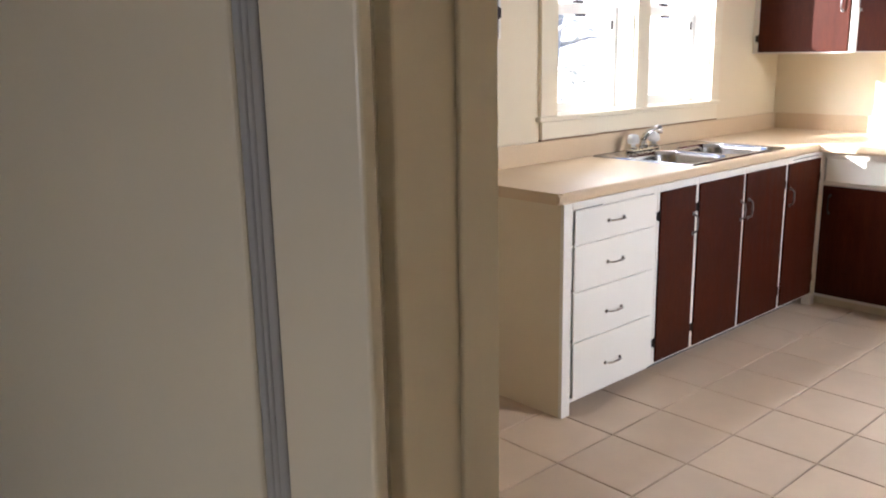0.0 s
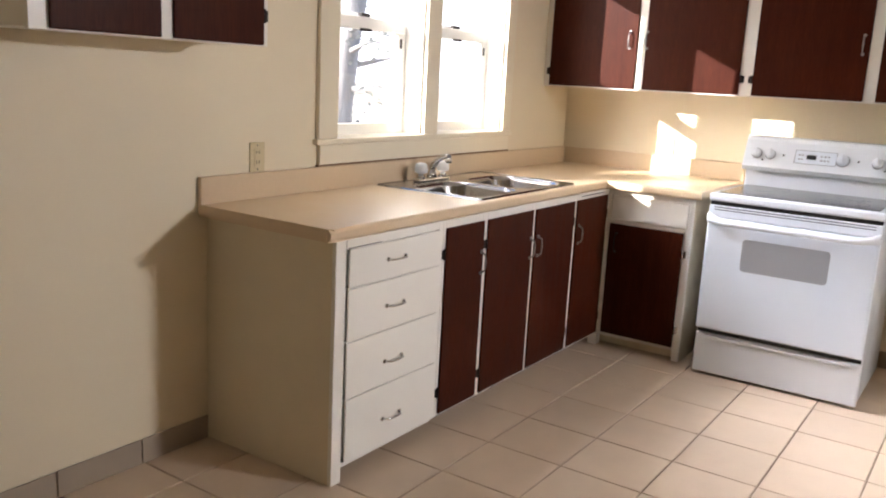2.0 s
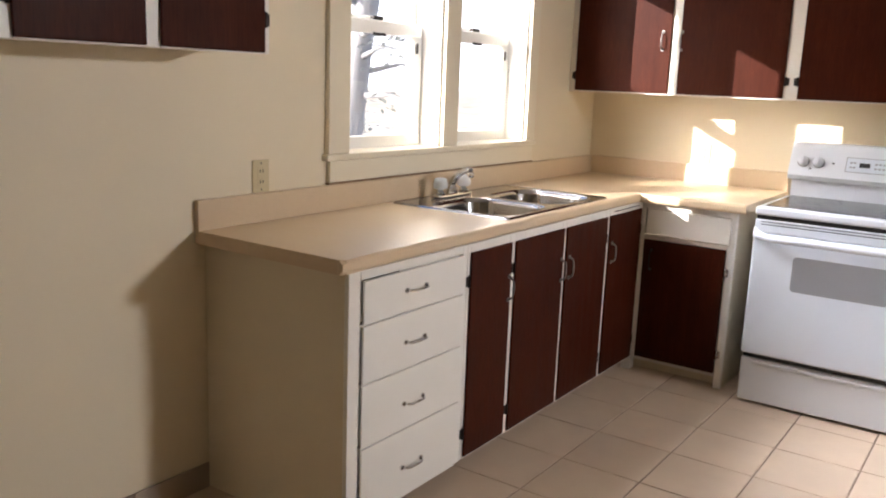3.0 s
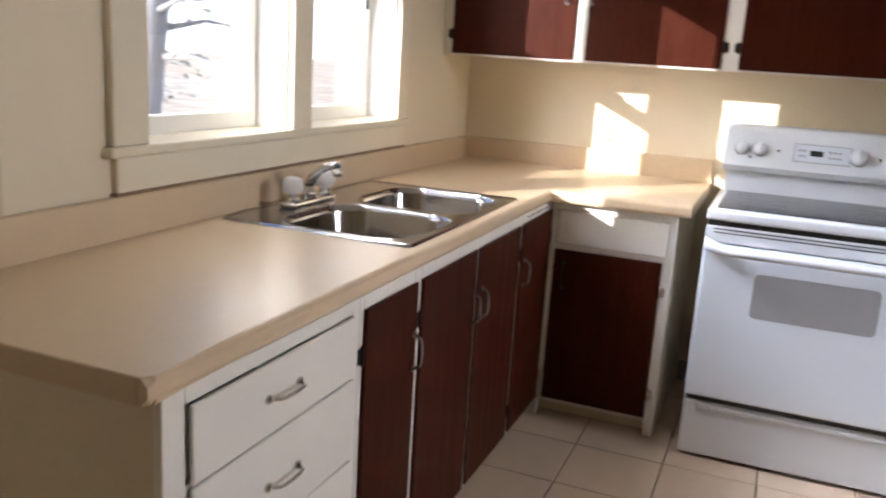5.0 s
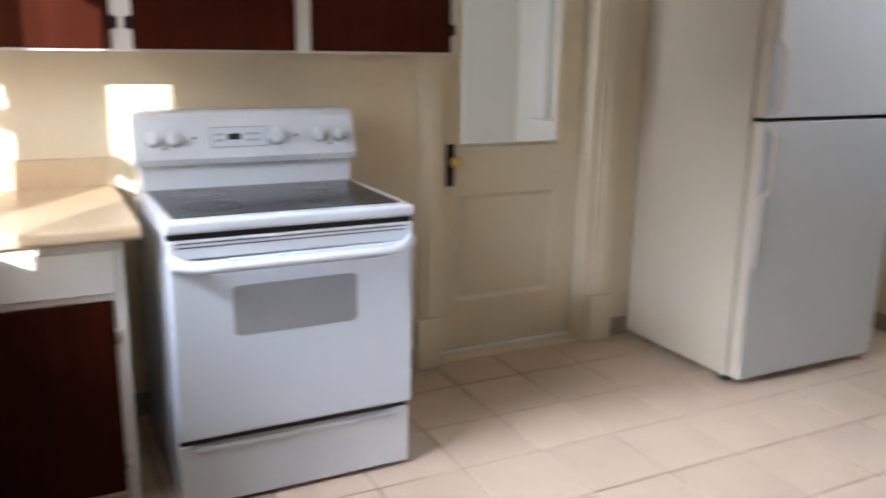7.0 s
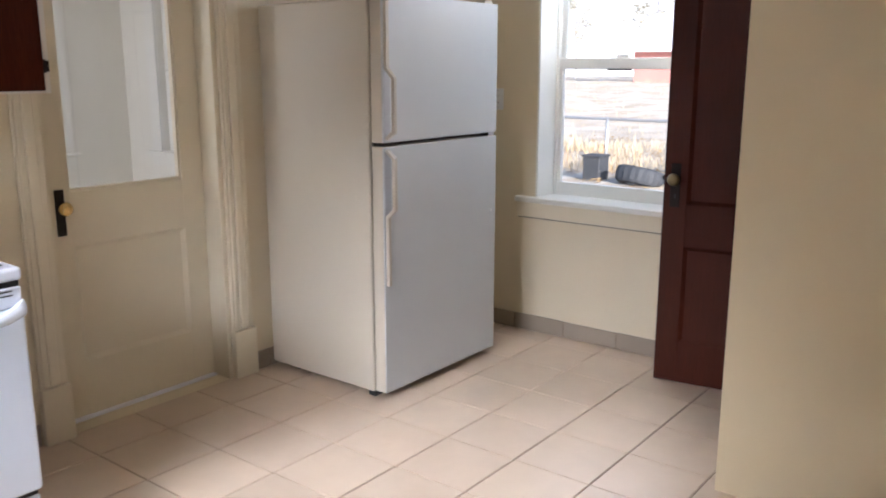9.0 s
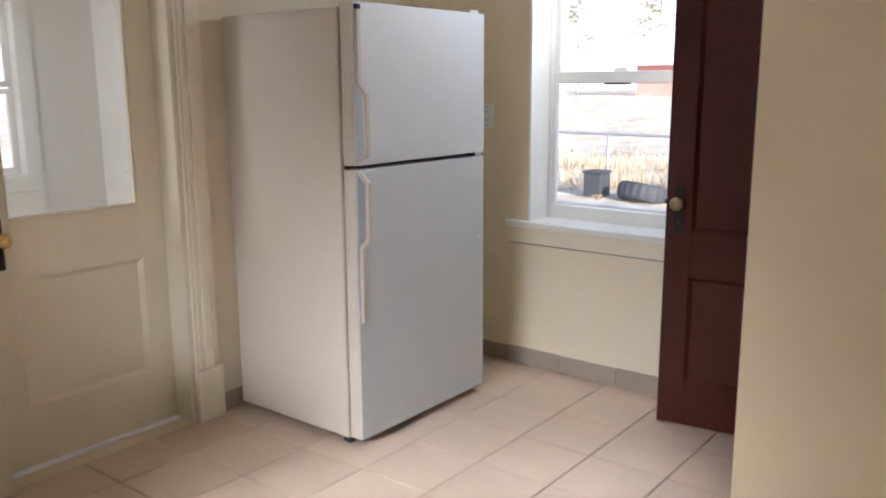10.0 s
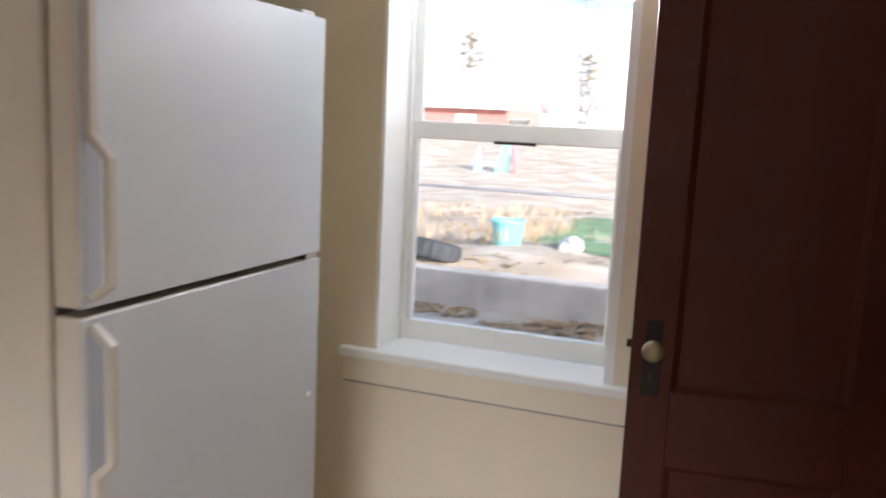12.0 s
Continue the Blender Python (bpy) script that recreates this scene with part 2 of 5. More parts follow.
def tube(points, r, seg=8, bm=None, flat=1.0):
    """A round rod along points; r is one radius or one for each point. flat squeezes it sideways."""
    own = bmesh.new()
    pts = [Vector(p) for p in points]
    rs = r if isinstance(r, (list, tuple)) else [r] * len(pts)
    rings = []
    up0 = None
    for i, p in enumerate(pts):
        a, b = pts[max(0, i - 1)], pts[min(len(pts) - 1, i + 1)]
        d = (b - a).normalized()
        if up0 is None:
            up0 = d.orthogonal().normalized()
        up0 = (up0 - d * up0.dot(d)).normalized()
        side = d.cross(up0)
        rings.append([own.verts.new(p + (up0 * math.cos(2 * math.pi * k / seg) + side * math.sin(2 * math.pi * k / seg) * flat) * rs[i]) for k in range(seg)])
    for a, b in zip(rings, rings[1:]):
        for k in range(seg):
            own.faces.new((a[k], a[(k + 1) % seg], b[(k + 1) % seg], b[k]))
    own.faces.new(rings[0][::-1])
    own.faces.new(rings[-1])
    bmesh.ops.recalc_face_normals(own, faces=own.faces[:])
    for f in own.faces:
        f.smooth = len(f.verts) == 4
    if bm is None:
        return own
    return merge(bm, own)


def lathe(profile, m=None, seg=24, bm=None):
    """A turned shape: profile is (radius, height) up the z axis; m places it."""
    own = bmesh.new()
    rings = [[own.verts.new((r * math.cos(2 * math.pi * k / seg), r * math.sin(2 * math.pi * k / seg), z)) for k in range(seg)] for r, z in profile]
    for a, b in zip(rings, rings[1:]):
        for k in range(seg):
            f = own.faces.new((a[k], a[(k + 1) % seg], b[(k + 1) % seg], b[k]))
            f.smooth = True
    own.faces.new(rings[0][::-1])
    own.faces.new(rings[-1])
    if m is not None:
        bmesh.ops.transform(own, matrix=m, verts=own.verts[:])
    bmesh.ops.recalc_face_normals(own, faces=own.faces[:])
    if bm is None:
        return own
    return merge(bm, own)


def rounded(x0, x1, y0, y1, r, n=6):
    """The corners of a rounded rectangle, counter-clockwise."""
    out = []
    for cx, cy, a0 in ((x1 - r, y1 - r, 0), (x0 + r, y1 - r, 90), (x0 + r, y0 + r, 180), (x1 - r, y0 + r, 270)):
        for k in range(n + 1):
            a = radians(a0 + 90 * k / n)
            out.append((cx + r * math.cos(a), cy + r * math.sin(a)))
    return out


def sheet(outer, holes, z):
    """A flat face of that outline with holes, at height z."""
    bm = bmesh.new()
    edges = []
    for loop in (outer, *holes):
        vs = [bm.verts.new((x, y, z)) for x, y in loop]
        edges += [bm.edges.new((vs[i], vs[(i + 1) % len(vs)])) for i in range(len(vs))]
    bmesh.ops.triangle_fill(bm, use_beauty=True, use_dissolve=False, edges=edges)
    for f in bm.faces:
        if f.normal.z < 0:
            f.normal_flip()
    return bm


def mesh_of(name, bm, material):
    me = bpy.data.meshes.new(name)
    bm.to_mesh(me)
    bm.free()
    me.materials.append(material)
    return me


def part(name, bm, material, parent=None, label=""):
    """One mesh object under a thing or a part (or, without a parent, on its own), with its origin in its middle."""
    lo = Vector([min(v.co[k] for v in bm.verts) for k in range(3)])
    hi = Vector([max(v.co[k] for v in bm.verts) for k in range(3)])
    c = (lo + hi) / 2
    if parent is None:
        c.z = lo.z
    bmesh.ops.translate(bm, vec=-c, verts=bm.verts[:])
    ob = new(name, mesh_of(name, bm, material))
    WHERE[ob.name] = c
    if parent is not None:
        ob.parent = parent
        ob.location = c - WHERE[parent.name]
    else:
        ob.location = c
    if label:
        ob["label"] = label
    return ob


def thing(name, at, label, category, group=""):
    ob = new(name)
    ob.location = at
    ob.empty_display_size = 0.1
    WHERE[ob.name] = Vector(at)
    return tagged(ob, label, category, group)


def structure(name, bm, material, label, category):
    return tagged(part(name, bm, material), label, category, "", "structure")


def wall(axis, a0, a1, b0, b1, z0, z1, holes=()):
    """A wall whose thickness runs from a0 to a1 along axis, from b0 to b1 along the other, with holes (b0, b1, z0, z1)."""
    bs = sorted({b0, b1, *[h[0] for h in holes], *[h[1] for h in holes]})
    zs = sorted({z0, z1, *[h[2] for h in holes], *[h[3] for h in holes]})
    bm = bmesh.new()
    for p, q in zip(bs, bs[1:]):
        run = []
        for u, v in zip(zs, zs[1:]):
            if not any(h[0] <= p and q <= h[1] and h[2] <= u and v <= h[3] for h in holes):
                if run and run[-1][1] == u:
                    run[-1][1] = v
                else:
                    run.append([u, v])
        for u, v in run:
            if axis == "x":
                box(a0, a1, p, q, u, v, bm=bm)
            else:
                box(p, q, a0, a1, u, v, bm=bm)
    return bm


# ---- the large structure ----
NORTH, EAST, SOUTH, WEST = 2.835, 5.365, -2.0, 0.56
TOP = 2.55
structure("wall_north", wall("y", NORTH, 3.03, 0.3985, 5.5, -0.15, TOP, [(3.173, 3.798, 1.105, 2.21), (3.910, 4.544, 1.105, 2.21)]), WALL, "cream painted kitchen wall behind the sink", "wall")
structure("wall_east", wall("x", EAST, 5.5, -2.25, NORTH, -0.15, TOP, [(-0.47, 0.355, 0.0, 2.04)]), WALL, "cream painted kitchen wall behind the range", "wall")
structure("wall_south", wall("y", -2.25, SOUTH, 2.0, EAST, -0.15, TOP, [(3.834, 4.617, 0.738, 2.1)]), WALL, "cream painted wall with a single window", "wall")
structure("wall_west", wall("x", 0.3985, WEST, -0.936, NORTH, -0.15, TOP, [(-0.16, 0.77, 0.0, 2.06)]), WALL, "cream wall with the doorway to the kitchen", "wall")
structure("wall_pantry_north", wall("y", -0.936, -0.816, WEST, 3.12, -0.15, TOP), WARMWALL, "partition wall, tan from painted-in warm bounce, ending in a bare corner", "wall")
structure("wall_pantry_east", wall("x", 3.0, 3.12, SOUTH, -0.936, -0.15, TOP, [(-1.835, -1.14, 0.0, 2.05)]), WALL, "cream partition with the closet doorway", "wall")
structure("wall_pantry_west", wall("x", 2.0, 2.1, SOUTH, -0.936, -0.15, TOP), WALL, "plain closet back wall", "wall")
structure("wall_front_north", wall("y", 3.03, 3.15, -3.1, 0.3985, -0.15, TOP), WALL, "plain wall of the front room", "wall")
structure("wall_front_south", wall("y", -2.6, -2.48, -3.1, 0.56, -0.15, TOP), WALL, "plain wall of the front room", "wall")
# the opening is out of view, added to let light in
structure("wall_front_west", wall("x", -3.1, -3.0, -2.48, 3.03, -0.15, TOP, [(1.15, 2.0, 0.9, 1.85)]), WALL, "plain unseen wall of the front room with an opening added for light", "wall")
structure("wall_front_east", wall("x", 0.3985, WEST, -2.48, -0.936, -0.15, TOP), WALL, "plain wall of the front room", "wall")
structure("wall_front_return", wall("y", 2.835, 3.03, 0.36, 0.3985, -0.15, TOP), WALL, "plain wall corner of the front room", "wall")
structure("ceiling", wall("x", -3.1, 5.5, -2.6, 3.15, TOP, TOP + 0.12), CEIL, "plain off-white ceiling", "ceiling")
structure("floor_front", box(-3.0, 0.49, -2.48, 3.03, -0.15, -0.004), MUDFLOOR, "plain floor of the front room", "floor")
floor = structure("floor", box(0.49, 5.5, -2.25, 2.835, -0.15, -0.006), GROUT, "beige square ceramic floor tiles with brown grout", "floor")

# porch behind the glazed door
PE, PS, PN = 7.77, -1.51, 1.8
structure("wall_porch_east", wall("x", PE, PE + 0.12, PS - 0.12, PN + 0.12, -0.15, 2.4, [(-0.97, -0.15, 0.9, 1.98)]), MUDWALL, "white painted porch wall with a window", "wall")
structure("wall_porch_south", wall("y", PS - 0.12, PS, 5.5, PE, -0.15, 2.4, [(6.5, 7.36, 0.9, 1.98)]), MUDWALL, "white painted porch wall with a window", "wall")
structure("wall_porch_north", wall("y", PN, PN + 0.12, 5.5, PE, -0.15, 2.4, [(6.1, 7.2, 0.9, 1.98)]), MUDWALL, "white painted porch wall with a window", "wall")
structure("ceiling_porch", box(5.5, PE + 0.12, PS - 0.12, PN + 0.12, 2.4, 2.5), CEIL, "plain white porch ceiling", "ceiling")
structure("floor_porch", box(5.5, PE, PS, PN, -0.15, -0.01), MUDFLOOR, "pale painted porch floor", "floor")


# ---- windows ----
def sash(parent, axis, x0, x1, z0, z1, y, stile, bottom, top, depth=0.035, name="sash"):
    """A glazed sash in the plane y (axis 'y') with its frame members and pane."""
    def bx(a0, a1, b0, b1, z_0, z_1, bev=0.004):
        return box(a0, a1, b0, b1, z_0, z_1, bev) if axis == "y" else box(b0, b1, a0, a1, z_0, z_1, bev)
    bm = bx(x0, x1, y, y + depth, z0, z0 + bottom)
    merge(bm, bx(x0, x1, y, y + depth, z1 - top, z1))
    merge(bm, bx(x0, x0 + stile, y, y + depth, z0 + bottom, z1 - top))
    merge(bm, bx(x1 - stile, x1, y, y + depth, z0 + bottom, z1 - top))
    s = part(name, bm, SASH, parent)
    p = part("pane", bx(x0 + stile - 0.004, x1 - stile + 0.004, y + depth * 0.4, y + depth * 0.55, z0 + bottom - 0.004, z1 - top + 0.004, 0), GLASS, s)
    p.visible_shadow = False
    return s


def north_window():
    w = thing("window_1", (3.86, NORTH, 1.0), "cream-trimmed pair of double-hung windows above the sink", "window")
    tagged(w, kind="structure")
    y0 = NORTH - 0.022
    part("window_casing", box(3.056, 3.173, y0, NORTH, 1.1302, 2.21, 0.004), TRIM, w)
    part("window_casing", box(4.544, 4.628, y0, NORTH, 1.1302, 2.21, 0.004), TRIM, w)
    part("window_casing", box(3.798, 3.910, y0, NORTH, 1.1302, 2.21, 0.003), TRIM, w)
    part("window_casing", box(3.03, 4.65, y0 - 0.006, NORTH, 2.213, 2.34, 0.004), TRIM, w)
    part("window_stool", box(3.04, 4.64, NORTH - 0.03, 2.95, 1.105, 1.13, 0.006), TRIM, w)
    part("apron", box(3.066, 4.62, NORTH - 0.02, NORTH, 1.022, 1.104, 0.004), TRIM, w)
    part("scribe_strip", box(3.06, 4.625, 2.8135, 2.8345, 1.0143, 1.0215, 0.002), SCRIBE, w, "bare brown wooden strip under the apron")
    for x0, x1 in ((3.173, 3.798), (3.910, 4.544)):
        part("window_jamb", box(x0, x0 + 0.012, NORTH, 3.03, 1.13, 2.21), SASH, w)
        part("window_jamb", box(x1 - 0.012, x1, NORTH, 3.03, 1.13, 2.21), SASH, w)
        a, b = x0 + 0.013, x1 - 0.013
        lower = sash(w, "y", a, b, 1.131, 1.655, 2.937, 0.058, 0.05, 0.055, name="lower_sash")
        sash(w, "y", a, b, 1.612, 2.205, 2.976, 0.05, 0.06, 0.045, name="upper_sash")
        mid = (a + b) / 2
        part("sash_lock", box(mid - 0.03, mid + 0.03, 2.94, 2.965, 1.6555, 1.672, 0.004), IRON, lower)
        part("sash_lift", box(mid - 0.045, mid + 0.03, 2.926, 2.9365, 1.592, 1.604, 0.003), IRON, lower)
        part("sash_stop", box(b - 0.05, b - 0.038, 2.928, 2.9365, 1.53, 1.575, 0.002), IRON, lower)
        part("outer_sill", box(x0, x1, 2.974, 3.08, 1.09, 1.125, 0.006), SASH, w)


north_window()


def south_window():
    w = thing("window_2", (4.23, SOUTH, 0.65), "white double-hung window with a deep sill beside the fridge", "window")
    tagged(w, kind="structure")
    part("window_stool", box(3.72, 4.735, -2.17, -1.968, 0.741, 0.772, 0.006), SASH, w)
    part("apron", box(3.735, 4.722, SOUTH, -1.98, 0.658, 0.740, 0.003), TRIM, w)
    # dark strip added as the apron's shadow line on the wall
    part("apron_shade_line", box(3.74, 4.717, SOUTH, -1.985, 0.6535, 0.6575), DARKGREY, w, "dark strip for the shadow line under the apron")
    part("window_jamb", box(4.606, 4.617, -2.25, SOUTH - 0.002, 0.773, 2.1), SASH, w)
    part("window_jamb", box(3.834, 3.862, -2.25, SOUTH - 0.002, 0.773, 2.1), SASH, w)
    part("track", box(4.590, 4.605, -2.185, -2.171, 0.742, 2.1, 0.003), SASH, w)
    lower = sash(w, "y", 3.868, 4.606, 0.768, 1.522, -2.222, 0.034, 0.072, 0.06, name="lower_sash")
    sash(w, "y", 3.864, 4.604, 1.485, 2.095, -2.249, 0.03, 0.035, 0.04, 0.025, name="upper_sash")
    part("sash_lift", box(4.16, 4.30, -2.1865, -2.178, 1.456, 1.466, 0.002), IRON, lower)
    part("sash_lock", box(4.19, 4.26, -2.22, -2.195, 1.5205, 1.54, 0.005), SASH, lower)
    part("outer_sill", box(3.80, 4.66, -2.36, -2.224, 0.7355, 0.752, 0.005), SASH, w)


south_window()


def porch_window(name, axis, a, b, y, s):
    """s: the side of the room, +1 or -1 along the thickness."""
    def bx(p, q, u, v, z0, z1, bev=0.004):
        u, v = min(u, v), max(u, v)
        return box(p, q, u, v, z0, z1, bev) if axis == "y" else box(u, v, p, q, z0, z1, bev)
    mid = (a + b) / 2
    w = thing(name, (mid, y, 0.8) if axis == "y" else (y, mid, 0.8), "white double-hung porch window", "window")
    tagged(w, kind="structure")
    part("window_stool", bx(a - 0.14, b + 0.14, y - 0.05 * s, y + 0.05 * s, 0.872, 0.897), SASH, w)
    part("apron", bx(a - 0.11, b + 0.11, y, y + 0.02 * s, 0.80, 0.871), SASH, w)
    part("window_casing", bx(a - 0.1, a, y, y + 0.02 * s, 0.898, 2.08), SASH, w)
    part("window_casing", bx(b, b + 0.1, y, y + 0.02 * s, 0.898, 2.08), SASH, w)
    part("window_casing", bx(a, b, y, y + 0.02 * s, 1.98, 2.08), SASH, w)
    d = y - 0.07 * s - 0.015
    sash(w, axis, a, b, 0.898, 1.45, d, 0.045, 0.05, 0.04, name="lower_sash")
    sash(w, axis, a, b, 1.455, 1.978, d, 0.045, 0.04, 0.04, name="upper_sash")


porch_window("window_3", "x", -0.97, -0.15, PE, -1)
porch_window("window_4", "y", 6.5, 7.36, PS, 1)
# out of view; holds the porch's added lamp
porch_window("window_5", "y", 6.1, 7.2, PN, -1)


# ---- doors and casings ----
def doorway_trim():
    """The cased opening that the walk starts through."""
    w = thing("door_frame_1", (0.5, 0.26, 0.0), "cream painted door frame of the kitchen doorway", "door frame")
    tagged(w, kind="structure")
    part("jamb", box(0.46, 0.562, 0.686, 0.706, 0.0, 2.04, 0.003), TRIM, w)
    part("rabbet_strip", box(0.520, 0.5625, 0.680, 0.6858, 0.0, 2.04, 0.0028, 3), TRIM, w)
    part("packing", box(0.3815, 0.398, 0.69, 1.65, 0.0, 2.06), TRIM, w)
    part("packing", box(0.46, 0.56, 0.7065, 0.77, 0.0, 2.06), TRIM, w)
    part("jamb", box(0.399, 0.562, -0.16, -0.14, 0.0, 2.04, 0.003), TRIM, w)
    part("head", box(0.399, 0.562, -0.14, 0.77, 2.04, 2.06, 0.003), TRIM, w)
    part("casing", box(0.370, 0.381, 0.603, 0.7105, 0.0, 2.17, 0.004, 3), TRIM, w)
    bm = box(0.378, 0.381, 0.711, 0.748, 0.0, 2.19)
    for y, r in ((0.719, 0.006), (0.7295, 0.004), (0.740, 0.006)):
        box(0.3705, 0.3779, y - r, y + r, 0.0, 2.19, 0.0032, 3, bm)
    part("weather_strip", bm, GREYSTRIP, w, "grey ribbed strip")
    part("casing", box(0.370, 0.381, 0.7485, 1.65, 0.0, 2.2, 0.005, 3), TRIM, w)
    part("casing", box(0.376, 0.398, -0.30, -0.165, 0.0, 2.17, 0.004), TRIM, w)
    part("casing", box(0.376, 0.398, -0.165, 0.602, 2.06, 2.17, 0.004), TRIM, w)
    part("casing", box(0.5625, 0.58, 0.71, 0.82, 0.0, 2.17, 0.004), TRIM, w)
    part("casing", box(0.5625, 0.58, -0.29, -0.165, 0.0, 2.17, 0.004), TRIM, w)
    part("casing", box(0.5625, 0.58, -0.165, 0.71, 2.06, 2.17, 0.004), TRIM, w)


doorway_trim()


def panel_face(bm, m, w0, w1, z0, z1, deep, lip=0.014):
    """A sunk panel with a sloped lip on a door face: local x across, y out of the face."""
    own = bmesh.new()
    outer = [(w0, 0, z0), (w1, 0, z0), (w1, 0, z1), (w0, 0, z1)]
    inner = [(w0 + lip, -deep, z0 + lip), (w1 - lip, -deep, z0 + lip), (w1 - lip, -deep, z1 - lip), (w0 + lip, -deep, z1 - lip)]
    a = [own.verts.new(p) for p in outer]
    b = [own.verts.new(p) for p in inner]
    for k in range(4):
        own.faces.new((a[k], a[(k + 1) % 4], b[(k + 1) % 4], b[k]))
    own.faces.new(b)
    return merge(bm, own, m)


def east_door():
    d = thing("door_1", (5.5, -0.085, 0.0), "closed cream half-glazed door with a sunk lower panel and dark gap beneath", "door")
    tagged(d, kind="structure")
    x0, x1, ya, yb = 5.477, 5.517, -0.448, 0.332
    gy0, gy1, gz0, gz1 = -0.334, 0.206, 0.975, 1.88
    bm = box(x0, x1, ya, gy0, 0.012, 2.02, 0.002)
    box(x0, x1, gy1, yb, 0.012, 2.02, 0.002, 2, bm)
    box(x0, x1, gy0, gy1, 0.012, 0.248, bm=bm)
    box(x0, x1, gy0, gy1, 0.752, gz0, bm=bm)
    box(x0, x1, gy0, gy1, gz1, 2.02, bm=bm)
    box(x0 + 0.014, x1, gy0, gy1, 0.248, 0.752, bm=bm)
    panel_face(bm, Matrix(((0, -1, 0, x0), (-1, 0, 0, 0), (0, 0, 1, 0), (0, 0, 0, 1))), -gy1, -gy0, 0.248, 0.752, 0.013, 0.02)
    leaf = part("leaf", bm, TRIM, d)
    bd = bmesh.new()
    for a, b, c, e in ((gy0, gy0 + 0.012, gz0, gz1), (gy1 - 0.012, gy1, gz0, gz1), (gy0 + 0.012, gy1 - 0.012, gz0, gz0 + 0.012), (gy0 + 0.012, gy1 - 0.012, gz1 - 0.012, gz1)):
        box(x0 + 0.006, x1 - 0.006, a, b, c, e, 0.003, 2, bd)
    part("glazing_bead", bd, TRIM, leaf)
    p = part("pane", box(x0 + 0.017, x0 + 0.022, gy0 + 0.004, gy1 - 0.004, gz0 + 0.004, gz1 - 0.004), GLASS, leaf)
    p.visible_shadow = False
    part("threshold", box(5.455, 5.535, -0.448, 0.333, -0.002, 0.0105, 0.004), THRESHOLD, d, "threshold coloured bright for the line of light under the door")
    part("lock_plate", box(x0 - 0.004, x0 - 0.0005, 0.228, 0.268, 0.80, 0.99, 0.002), IRON, d, "dark bronze lock plate")
    part("knob", lathe([(0.012, 0), (0.012, 0.02), (0.026, 0.03), (0.029, 0.042), (0.024, 0.054), (0.008, 0.058)], Matrix.Translation((x0 - 0.003, 0.245, 0.915)) @ Euler((0, radians(-90), 0)).to_matrix().to_4x4()), BRASS, d, "worn brass knob")

    f = thing("door_frame_2", (5.4, -0.085, 0.0), "cream fluted door casing with square plinth blocks", "door frame")
    tagged(f, kind="structure")
    for s, y0, y1 in ((1, 0.355, 0.335), (-1, -0.47, -0.45)):
        part("jamb", box(5.363, 5.5, min(y0, y1), max(y0, y1), 0.0, 2.04, 0.002), TRIM, f)
    part("head", box(5.363, 5.5, -0.45, 0.335, 2.022, 2.04, 0.002), TRIM, f)
    for a, b in ((0.352, 0.462), (-0.595, -0.475)):
        bm = box(5.345, EAST, a, b, 0.0, 2.17, 0.003)
        for u, r in ((0.2, 0.012), (0.5, 0.021), (0.8, 0.012)):
            c = a + (b - a) * u
            box(5.345 - 0.72 * r, 5.346, c - r, c + r, 0.24, 2.16, 0.0068, 4, bm)
        part("casing", bm, TRIM, f)
        part("plinth_block", box(5.325, EAST - 0.001, a - 0.006, b + 0.006, 0.0, 0.235, 0.006), TRIM, f)
    part("casing", box(5.343, EAST, -0.61, 0.476, 2.172, 2.30, 0.003), TRIM, f)


east_door()


